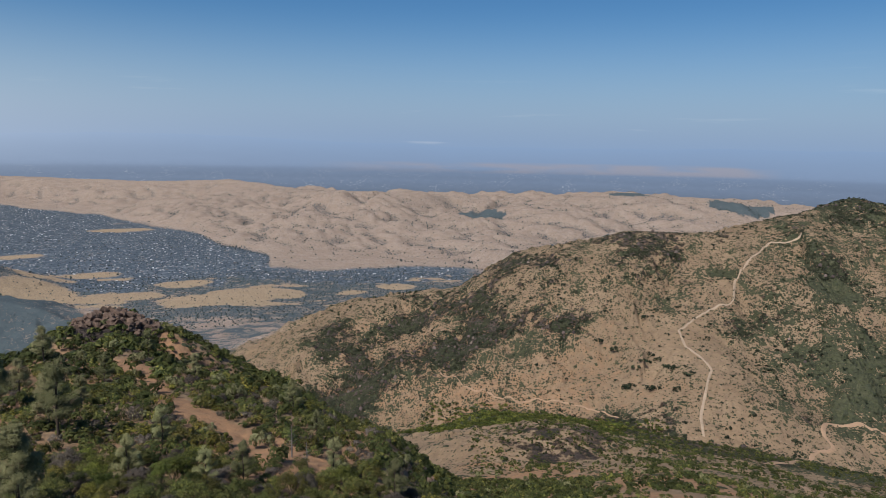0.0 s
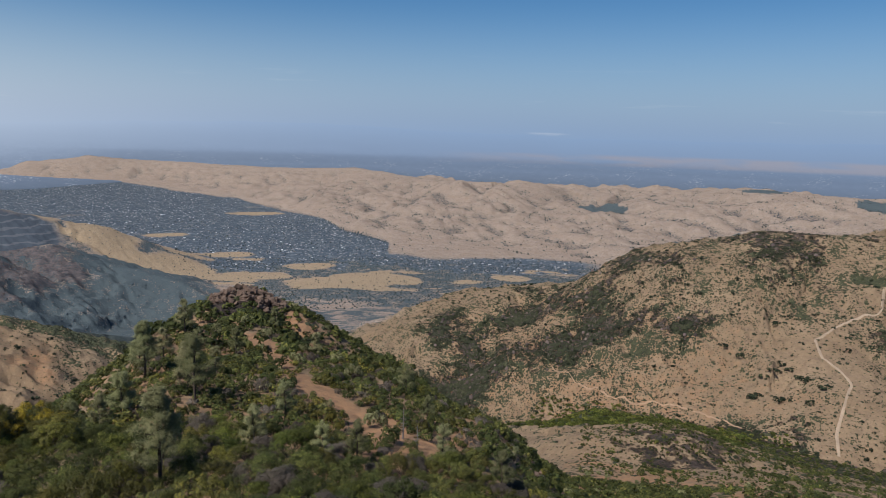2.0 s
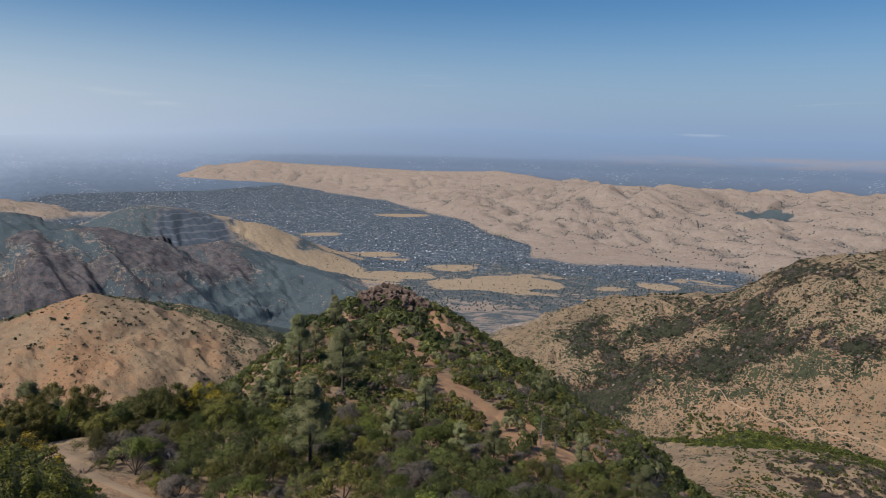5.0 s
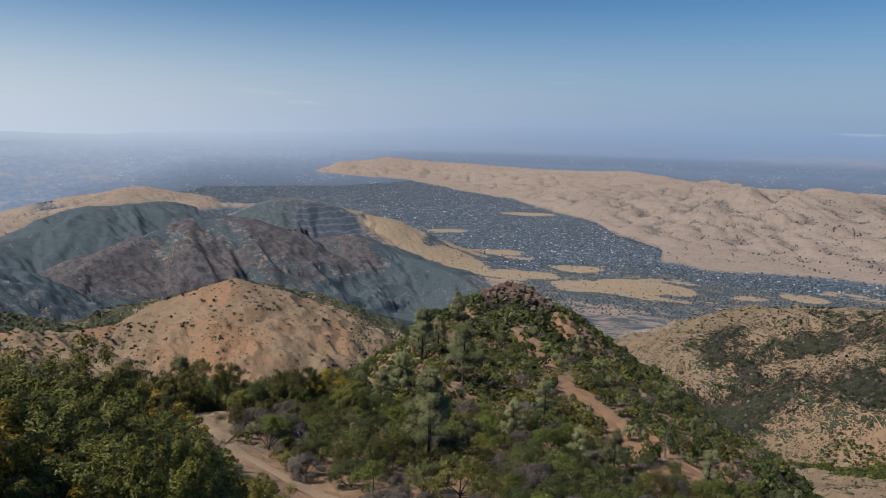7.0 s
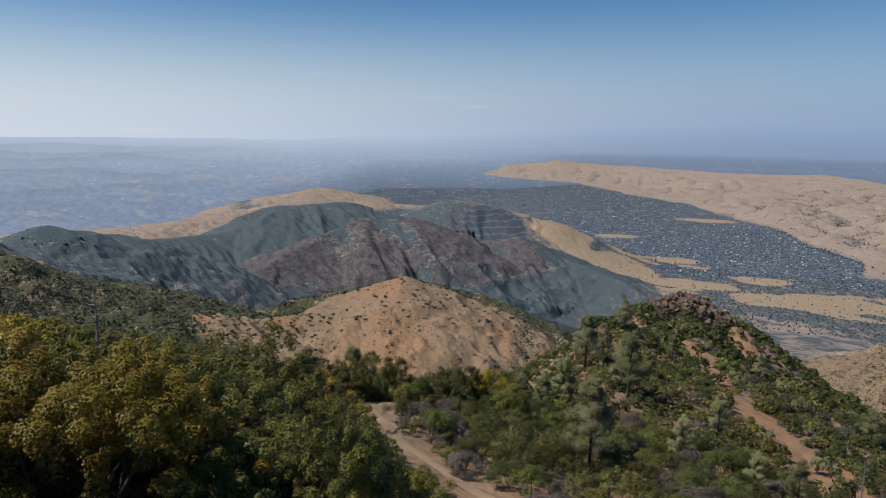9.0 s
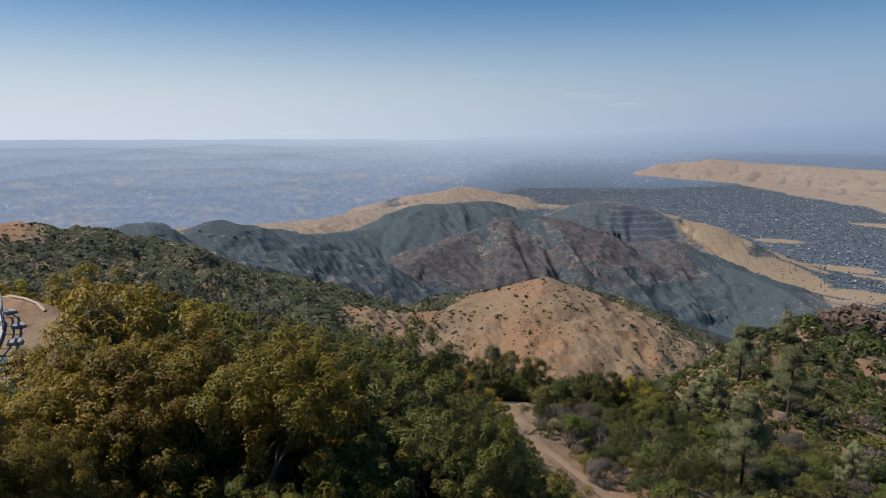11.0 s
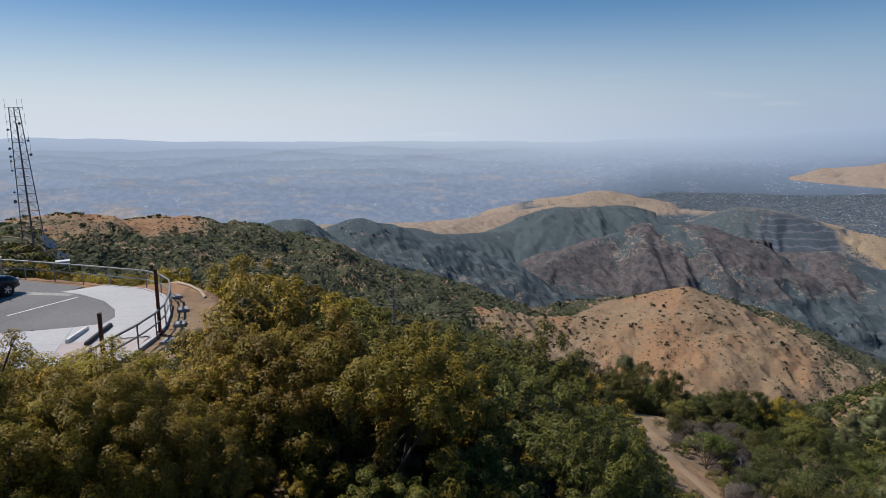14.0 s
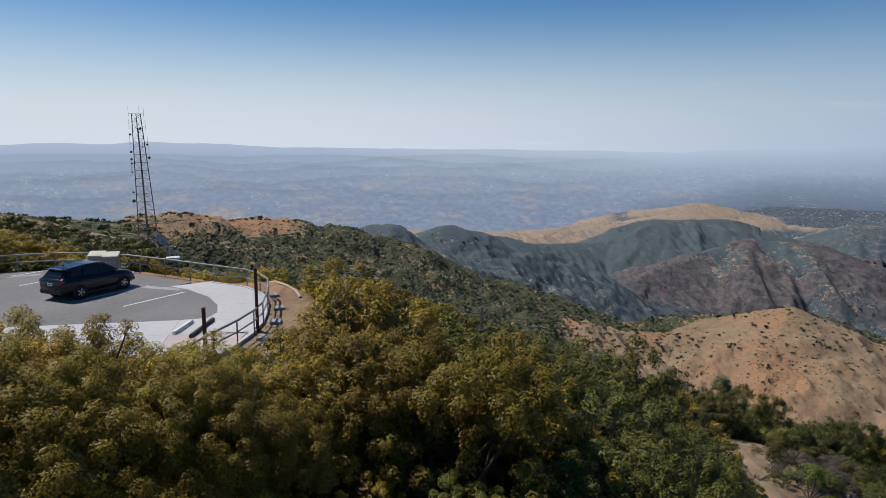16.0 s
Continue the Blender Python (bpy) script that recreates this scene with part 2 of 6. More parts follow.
def levelled(x, y, z):
    w = np.clip((from_lot(x, y, 1.5) - 0.3) / 4.0, 0, 1)
    w = w * w * (3 - 2 * w)
    return -0.10 * (1 - w) + (z - 1.2) * w * np.clip(1.5 - np.hypot(x, y) / 150, 0, 1) + z * w * np.clip(np.hypot(x, y) / 150 - 0.5, 0, 1)


def to_scene(x, y, z):
    r = np.maximum(np.hypot(x, y), 1e-6)
    s = drawn(r) / r
    return x * s, y * s, EYE[2] + (z - EYE[2]) * s


def mesh_object(name, verts, faces, parent=None):
    me = bpy.data.meshes.new(name)
    me.vertices.add(len(verts))
    me.vertices.foreach_set("co", np.asarray(verts, np.float32).ravel())
    faces = np.asarray(faces, np.int32)
    n = faces.shape[1]
    me.loops.add(faces.size)
    me.loops.foreach_set("vertex_index", faces.ravel())
    me.polygons.add(len(faces))
    me.polygons.foreach_set("loop_start", np.arange(0, faces.size, n, dtype=np.int32))
    me.update(calc_edges=True)
    ob = new(name, me)
    ob.parent = parent
    return ob


def sheet(columns, rows_r, height):
    b, r = np.meshgrid(columns, rows_r, indexing="ij")
    x, y = plan(b.ravel(), r.ravel())
    z = height(x, y)
    n, m = len(columns), len(rows_r)
    i, j = np.meshgrid(np.arange(n - 1), np.arange(m - 1), indexing="ij")
    a = (i * m + j).ravel()
    return x, y, z, np.stack([a, a + 1, a + m + 1, a + m], 1)


def ground_height(x, y):
    return levelled(x, y, land(x, y))

# ---- materials ----
def material(name, rough=0.8, metal=0.0):
    m = bpy.data.materials.new(name)
    m.use_nodes = True
    b = m.node_tree.nodes["Principled BSDF"]
    b.inputs["Roughness"].default_value, b.inputs["Metallic"].default_value = rough, metal
    b.inputs["Specular IOR Level"].default_value = 0.3
    return m, m.node_tree.nodes, m.node_tree.links, b


def ramp(nodes, stops):
    n = nodes.new("ShaderNodeValToRGB")
    while len(n.color_ramp.elements) < len(stops):
        n.color_ramp.elements.new(0.5)
    for e, (p, c) in zip(n.color_ramp.elements, stops):
        e.position, e.color = p, (*c, 1) if len(c) == 3 else (c[0], c[0], c[0], 1)
    return n


def noise_node(nodes, links, vector, scale, detail=4, rough=0.6):
    n = nodes.new("ShaderNodeTexNoise")
    n.inputs["Scale"].default_value, n.inputs["Detail"].default_value, n.inputs["Roughness"].default_value = scale, detail, rough
    if vector is not None:
        links.new(vector, n.inputs["Vector"])
    return n


def mix(nodes, links, fac, a, b):
    n = nodes.new("ShaderNodeMix")
    n.data_type = "RGBA"
    for sock, v in ((n.inputs[0], fac), (n.inputs[6], a), (n.inputs[7], b)):
        if isinstance(v, tuple):
            sock.default_value = (*v, 1)
        elif isinstance(v, (int, float)):
            sock.default_value = v
        else:
            links.new(v, sock)
    return n.outputs[2]


def calc(nodes, links, op, a, b=0.0, c=0.0):
    n = nodes.new("ShaderNodeMath")
    n.operation, n.use_clamp = op, False
    for sock, v in zip(n.inputs, (a, b, c)):
        if isinstance(v, (int, float)):
            sock.default_value = v
        else:
            links.new(v, sock)
    return n.outputs[0]


def ground_material():
    m, n, l, b = material("ground", 0.95)
    b.inputs["Specular IOR Level"].default_value = 0.1
    where = n.new("ShaderNodeAttribute")
    where.attribute_name = "true_place"
    cover = n.new("ShaderNodeAttribute")
    cover.attribute_name = "cover"
    cover2 = n.new("ShaderNodeAttribute")
    cover2.attribute_name = "cover_more"
    part = n.new("ShaderNodeSeparateColor")
    l.new(cover.outputs["Color"], part.inputs[0])
    part2 = n.new("ShaderNodeSeparateColor")
    l.new(cover2.outputs["Color"], part2.inputs[0])
    v = where.outputs["Vector"]
    scrub, soil, town = part.outputs
    rock, water, yellow = part2.outputs
    grit = noise_node(n, l, v, 0.085, 7, 0.72)
    rock = ramp_fac(n, l, calc(n, l, "ADD", rock, calc(n, l, "MULTIPLY_ADD", grit.outputs[0], 2.2, -1.1)), 0.44, 0.60)
    soil = ramp_fac(n, l, calc(n, l, "ADD", soil, calc(n, l, "MULTIPLY_ADD", grit.outputs[0], -1.6, 0.8)), 0.30, 0.75)
    fine, broad = noise_node(n, l, v, 0.5, 6), noise_node(n, l, v, 0.012, 5)
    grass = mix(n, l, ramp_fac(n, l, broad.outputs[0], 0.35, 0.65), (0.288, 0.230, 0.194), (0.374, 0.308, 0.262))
    # redder grass on near slopes; far grass paled, haze put into its colour
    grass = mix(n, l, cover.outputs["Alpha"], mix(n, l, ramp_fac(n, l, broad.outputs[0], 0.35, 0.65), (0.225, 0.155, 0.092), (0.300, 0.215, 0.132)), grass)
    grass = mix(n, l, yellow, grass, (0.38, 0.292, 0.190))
    grass = mix(n, l, ramp_fac(n, l, fine.outputs[0], 0.4, 0.75), grass, (0.225, 0.152, 0.094))
    mottle = noise_node(n, l, v, 0.11, 8, 0.75)
    grass = mix(n, l, calc(n, l, "MULTIPLY", ramp_fac(n, l, mottle.outputs[0], 0.46, 0.64), 0.6), grass, (0.150, 0.105, 0.072))
    # dry tussocks and bare flecks, a few metres across
    tussock = noise_node(n, l, v, 0.33, 6, 0.8)
    grass = mix(n, l, calc(n, l, "MULTIPLY", ramp_fac(n, l, tussock.outputs[0], 0.55, 0.62), 0.45), grass, (0.120, 0.096, 0.066))
    grass = mix(n, l, calc(n, l, "MULTIPLY", ramp_fac(n, l, tussock.outputs[0], 0.42, 0.36), 0.40), grass, (0.380, 0.300, 0.215))
    earth = mix(n, l, ramp_fac(n, l, fine.outputs[0], 0.35, 0.7), (0.330, 0.188, 0.100), (0.235, 0.142, 0.084))
    strata = noise_node(n, l, v, 0.045, 9, 0.78)
    # far rock is tinted purple-grey, a painted haze
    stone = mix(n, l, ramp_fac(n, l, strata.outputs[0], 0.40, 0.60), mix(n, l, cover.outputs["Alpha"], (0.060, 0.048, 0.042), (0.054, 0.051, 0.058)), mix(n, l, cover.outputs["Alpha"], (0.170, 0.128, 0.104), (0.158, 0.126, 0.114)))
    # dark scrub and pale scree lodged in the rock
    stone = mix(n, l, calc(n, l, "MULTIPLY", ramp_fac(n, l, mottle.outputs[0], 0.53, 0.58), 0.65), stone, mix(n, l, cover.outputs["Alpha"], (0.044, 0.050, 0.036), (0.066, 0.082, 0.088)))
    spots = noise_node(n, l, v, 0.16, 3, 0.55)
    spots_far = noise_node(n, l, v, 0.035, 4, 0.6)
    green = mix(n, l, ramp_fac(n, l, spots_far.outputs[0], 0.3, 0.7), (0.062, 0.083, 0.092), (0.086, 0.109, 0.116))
    # greener scrub on near hills; far chaparral blued by haze in its colour
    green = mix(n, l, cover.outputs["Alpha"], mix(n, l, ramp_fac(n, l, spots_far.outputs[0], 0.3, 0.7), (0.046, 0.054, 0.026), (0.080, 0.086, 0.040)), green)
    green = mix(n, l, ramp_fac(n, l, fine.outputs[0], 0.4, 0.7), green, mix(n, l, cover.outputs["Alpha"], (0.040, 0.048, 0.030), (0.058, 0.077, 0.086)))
    # single bushes: scrub names the share of the cells that hold one; each has its own green and is domed in the relief
    wish = calc(n, l, "ADD", scrub, calc(n, l, "MULTIPLY_ADD", spots.outputs[0], 1.3, -0.65))
    wish = calc(n, l, "ADD", wish, calc(n, l, "MULTIPLY_ADD", spots_far.outputs[0], 1.6, -0.80))
    far_off = cover.outputs["Alpha"]
    bushy, dome = 0.0, 0.0
    for scale, size, low, high in ((0.46, 1.0, 1.0, 1.0), (0.20, 0.95, 0.75, 0.8), (0.022, 0.62, 0.0, 0.80)):
        cell = n.new("ShaderNodeTexVoronoi")
        cell.inputs["Scale"].default_value, cell.inputs["Randomness"].default_value = scale, 1.0
        l.new(v, cell.inputs["Vector"])
        hue = n.new("ShaderNodeSeparateColor")
        l.new(cell.outputs["Color"], hue.inputs[0])
        share = calc(n, l, "MULTIPLY", wish, calc(n, l, "MULTIPLY_ADD", far_off, high - low, low))
        held = ramp_fac(n, l, calc(n, l, "SUBTRACT", share, hue.outputs[2]), 0.0, 0.06)
        reach = calc(n, l, "MULTIPLY", calc(n, l, "ADD", calc(n, l, "MULTIPLY_ADD", hue.outputs[0], 0.28, 0.26), calc(n, l, "MULTIPLY", calc(n, l, "MAXIMUM", calc(n, l, "SUBTRACT", share, 0.55), 0.0), 1.1)), size)
        head = ramp_fac(n, l, calc(n, l, "SUBTRACT", reach, cell.outputs["Distance"]), 0.0, 0.07)
        here = calc(n, l, "MULTIPLY", held, head)
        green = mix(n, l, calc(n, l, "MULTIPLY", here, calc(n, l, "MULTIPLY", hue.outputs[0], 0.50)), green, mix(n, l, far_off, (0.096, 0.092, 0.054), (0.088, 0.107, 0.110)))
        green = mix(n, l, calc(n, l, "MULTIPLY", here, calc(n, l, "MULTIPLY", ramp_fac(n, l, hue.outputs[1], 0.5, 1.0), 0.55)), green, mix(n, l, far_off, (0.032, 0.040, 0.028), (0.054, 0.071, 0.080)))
        dome = calc(n, l, "MAXIMUM", calc(n, l, "MULTIPLY", here, calc(n, l, "MULTIPLY", calc(n, l, "SUBTRACT", 0.8, cell.outputs["Distance"]), 0.8 / scale)), dome)
        bushy = calc(n, l, "MAXIMUM", here, bushy)
    roofs = noise_node(n, l, v, 0.02, 3, 0.6)
    lots = n.new("ShaderNodeTexVoronoi")
    lots.inputs["Scale"].default_value = 0.036
    l.new(v, lots.inputs["Vector"])
    plot = n.new("ShaderNodeSeparateColor")
    l.new(lots.outputs["Color"], plot.inputs[0])
    # streets lifted towards blue, painting the haze that lies over the town
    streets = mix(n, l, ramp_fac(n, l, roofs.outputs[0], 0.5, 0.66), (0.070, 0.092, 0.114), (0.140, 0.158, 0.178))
    streets = mix(n, l, calc(n, l, "MULTIPLY", ramp_fac(n, l, plot.outputs[0], 0.74, 1.0), ramp_fac(n, l, lots.outputs["Distance"], 0.42, 0.30)), streets, (0.42, 0.41, 0.41))
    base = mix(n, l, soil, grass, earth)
    base = mix(n, l, rock, base, stone)
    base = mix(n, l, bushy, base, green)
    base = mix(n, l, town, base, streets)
    # the quarry: cut rock painted dark blue for its shade, with paler benches
    xyz = n.new("ShaderNodeSeparateXYZ")
    l.new(v, xyz.inputs[0])
    bench = calc(n, l, "FRACT", calc(n, l, "MULTIPLY_ADD", calc(n, l, "ADD", xyz.outputs[2], calc(n, l, "MULTIPLY", broad.outputs[0], 40)), 1 / 34, 0.0))
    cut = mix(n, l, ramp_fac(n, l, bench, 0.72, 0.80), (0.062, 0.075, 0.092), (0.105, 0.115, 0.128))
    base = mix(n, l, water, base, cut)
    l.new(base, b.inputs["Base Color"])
    bump = n.new("ShaderNodeBump")
    bump.inputs["Strength"].default_value, bump.inputs["Distance"].default_value = 0.9, 1.0
    relief = n.new("ShaderNodeMath")
    relief.operation = "MULTIPLY"
    gentle = calc(n, l, "MULTIPLY", cover2.outputs["Alpha"], calc(n, l, "MULTIPLY_ADD", cover.outputs["Alpha"], -0.6, 1.0))
    l.new(calc(n, l, "ADD", calc(n, l, "MULTIPLY_ADD", broad.outputs[0], calc(n, l, "MULTIPLY_ADD", far_off, -8.5, 10.0), calc(n, l, "MULTIPLY_ADD", calc(n, l, "MULTIPLY", rock, strata.outputs[0]), 14.0, fine.outputs[0])), calc(n, l, "MULTIPLY", dome, calc(n, l, "MULTIPLY_ADD", far_off, -0.7, 1.0))), relief.inputs[0])
    l.new(gentle, relief.inputs[1])
    l.new(relief.outputs[0], bump.inputs["Height"])
    l.new(bump.outputs[0], b.inputs["Normal"])
    return m


def ramp_fac(n, l, value_socket, low, high):
    r = n.new("ShaderNodeMapRange")
    r.inputs[1].default_value, r.inputs[2].default_value = low, high
    l.new(value_socket, r.inputs[0])
    return r.outputs[0]


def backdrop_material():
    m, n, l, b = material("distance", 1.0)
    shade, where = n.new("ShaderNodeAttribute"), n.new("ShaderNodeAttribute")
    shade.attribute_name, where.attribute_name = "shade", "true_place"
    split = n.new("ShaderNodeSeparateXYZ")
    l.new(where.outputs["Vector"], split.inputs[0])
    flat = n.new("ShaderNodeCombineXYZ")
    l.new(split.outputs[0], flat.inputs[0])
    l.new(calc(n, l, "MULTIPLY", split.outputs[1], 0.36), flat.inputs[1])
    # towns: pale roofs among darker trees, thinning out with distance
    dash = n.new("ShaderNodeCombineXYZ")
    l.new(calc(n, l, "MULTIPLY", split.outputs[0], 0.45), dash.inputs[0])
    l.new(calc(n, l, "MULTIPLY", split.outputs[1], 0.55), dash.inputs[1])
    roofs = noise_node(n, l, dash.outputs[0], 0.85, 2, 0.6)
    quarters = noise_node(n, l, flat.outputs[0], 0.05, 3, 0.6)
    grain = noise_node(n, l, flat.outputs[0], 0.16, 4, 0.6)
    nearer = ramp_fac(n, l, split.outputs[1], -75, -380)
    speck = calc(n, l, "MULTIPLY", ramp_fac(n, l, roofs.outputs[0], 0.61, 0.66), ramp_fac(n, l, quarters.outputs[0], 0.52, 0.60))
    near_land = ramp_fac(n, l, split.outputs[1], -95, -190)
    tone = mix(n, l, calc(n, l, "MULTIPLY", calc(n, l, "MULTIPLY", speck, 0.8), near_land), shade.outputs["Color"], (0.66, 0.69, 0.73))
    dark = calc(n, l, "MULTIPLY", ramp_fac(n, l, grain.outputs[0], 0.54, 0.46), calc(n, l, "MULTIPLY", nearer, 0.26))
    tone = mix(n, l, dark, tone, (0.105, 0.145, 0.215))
    # no lamp lights the plain: haze and daylight are put into its glow
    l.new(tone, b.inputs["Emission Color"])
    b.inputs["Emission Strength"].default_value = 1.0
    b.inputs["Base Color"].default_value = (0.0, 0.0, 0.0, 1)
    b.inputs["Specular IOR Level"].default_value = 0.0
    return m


def plain(name, color, rough=0.7, metal=0.0, vary=0.25, scale=6.0, bump=0.0):
    """A painted, metal or mineral surface with stains and grain."""
    m, n, l, b = material(name, rough, metal)
    tc = n.new("ShaderNodeTexCoord")
    big, small = noise_node(n, l, tc.outputs["Object"], scale * 0.15, 4), noise_node(n, l, tc.outputs["Object"], scale * 4, 5)
    both = calc(n, l, "ADD", calc(n, l, "MULTIPLY", big.outputs[0], 0.6), calc(n, l, "MULTIPLY", small.outputs[0], 0.4))
    dark, light = tuple(c * (1 - vary) for c in color), tuple(min(1, c * (1 + vary)) for c in color)
    l.new(mix(n, l, ramp_fac(n, l, both, 0.35, 0.65), dark, light), b.inputs["Base Color"])
    if bump:
        bn = n.new("ShaderNodeBump")
        bn.inputs["Strength"].default_value, bn.inputs["Distance"].default_value = bump, 0.02
        l.new(small.outputs[0], bn.inputs["Height"])
        l.new(bn.outputs[0], b.inputs["Normal"])
    return m


def leaf_material(name, shadowy, lit, tip, rough=0.65, thin=0.25):
    """Leaves between three colours, by leaf and by plant."""
    m, n, l, b = material(name, rough)
    b.inputs["Specular IOR Level"].default_value = 0.18 if rough < 0.6 else 0.12
    geo, ob, tint = n.new("ShaderNodeNewGeometry"), n.new("ShaderNodeObjectInfo"), n.new("ShaderNodeAttribute")
    tint.attribute_name = "tint"
    per_leaf = geo.outputs["Random Per Island"]
    plant = calc(n, l, "FRACT", calc(n, l, "ADD", ob.outputs["Random"], tint.outputs["Fac"]))
    c = mix(n, l, calc(n, l, "MULTIPLY_ADD", per_leaf, 0.75, 0.15), shadowy, lit)
    c = mix(n, l, calc(n, l, "MULTIPLY", ramp_fac(n, l, per_leaf, 0.45, 1.0), ramp_fac(n, l, plant, 0.25, 0.9)), c, tip)
    hsv = n.new("ShaderNodeHueSaturation")
    l.new(c, hsv.inputs["Color"])
    l.new(calc(n, l, "MULTIPLY_ADD", plant, 0.6, 0.7), hsv.inputs["Value"])
    l.new(calc(n, l, "MULTIPLY_ADD", calc(n, l, "FRACT", calc(n, l, "MULTIPLY", plant, 7.3)), 0.03, 0.486), hsv.inputs["Hue"])
    l.new(hsv.outputs[0], b.inputs["Base Color"])
    through_leaf = n.new("ShaderNodeBsdfTranslucent")
    l.new(hsv.outputs[0], through_leaf.inputs[0])
    both = n.new("ShaderNodeMixShader")
    both.inputs[0].default_value = thin
    l.new(b.outputs[0], both.inputs[1])
    l.new(through_leaf.outputs[0], both.inputs[2])
    l.new(both.outputs[0], n["Material Output"].inputs[0])
    return m


MAT_GROUND, MAT_FAR = ground_material(), backdrop_material()

LEAF = {
    "oak": leaf_material("oak_leaves", (0.098, 0.073, 0.011), (0.330, 0.228, 0.024), (0.62, 0.425, 0.042), 0.55, 0.15),
    "dark_oak": leaf_material("dark_oak_leaves", (0.036, 0.036, 0.009), (0.115, 0.106, 0.020), (0.215, 0.178, 0.030), 0.55, 0.10),
    "green": leaf_material("green_leaves", (0.044, 0.056, 0.014), (0.108, 0.120, 0.026), (0.20, 0.190, 0.034), 0.62, 0.14),
    "manzanita": leaf_material("scrub_leaves", (0.044, 0.054, 0.017), (0.100, 0.110, 0.034), (0.19, 0.175, 0.045)),
    "pine": leaf_material("pine_needles", (0.14, 0.138, 0.064), (0.24, 0.234, 0.112), (0.32, 0.305, 0.155), 0.7),
    "dead": leaf_material("dead_twigs", (0.075, 0.062, 0.050), (0.15, 0.125, 0.10), (0.20, 0.165, 0.135), 0.9),
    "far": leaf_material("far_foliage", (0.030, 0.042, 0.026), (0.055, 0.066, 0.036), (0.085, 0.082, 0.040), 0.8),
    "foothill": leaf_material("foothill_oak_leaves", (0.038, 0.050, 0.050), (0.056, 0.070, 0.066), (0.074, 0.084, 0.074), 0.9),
    # blue of the haze mixed into the leaf colour of distant trees
    "valley": leaf_material("valley_trees_hazed", (0.056, 0.076, 0.094), (0.078, 0.100, 0.116), (0.098, 0.120, 0.128), 0.9),
}
MAT_BARK = plain("bark", (0.060, 0.045, 0.035), 0.9, 0, 0.35, 4, 0.8)
MAT_ROCK = plain("rock", (0.135, 0.095, 0.070), 0.9, 0, 0.45, 0.8, 0.9)

# ---- ground ----
def blob(bearing, r, b0, r0, wb, wr):
    """1 inside an oval of the plan, falling softly to 0 outside."""
    d = ((bearing - b0) / wb) ** 2 + ((r - r0) / wr) ** 2
    return np.clip(1.6 - 1.1 * d, 0, 1)


def hollow(x, y, d):
    """How far the ground lies below its surroundings."""
    return (land(x + d, y) + land(x - d, y) + land(x, y + d) + land(x, y - d)) / 4 - land(x, y)


# yellow fields on the valley floor: bearing, distance and half widths
FIELDS = [(32.9, 4566, 3.6, 300), (28.8, 5339, 2.6, 170), (26.5, 4441, 3.0, 170), (19.4, 4015, 4.2, 330), (14.5, 4223, 2.6, 230), (21.5, 4814, 2.2, 150), (37.2, 4851, 2.6, 330),
          (36.7, 4671, 2.4, 120), (31.0, 5102, 2.6, 140), (17.0, 4300, 3.0, 200), (8.0, 4181, 1.6, 150), (4.0, 4441, 1.8, 170), (33.0, 6698, 1.8, 160), (25.8, 8706, 2.4, 200)]


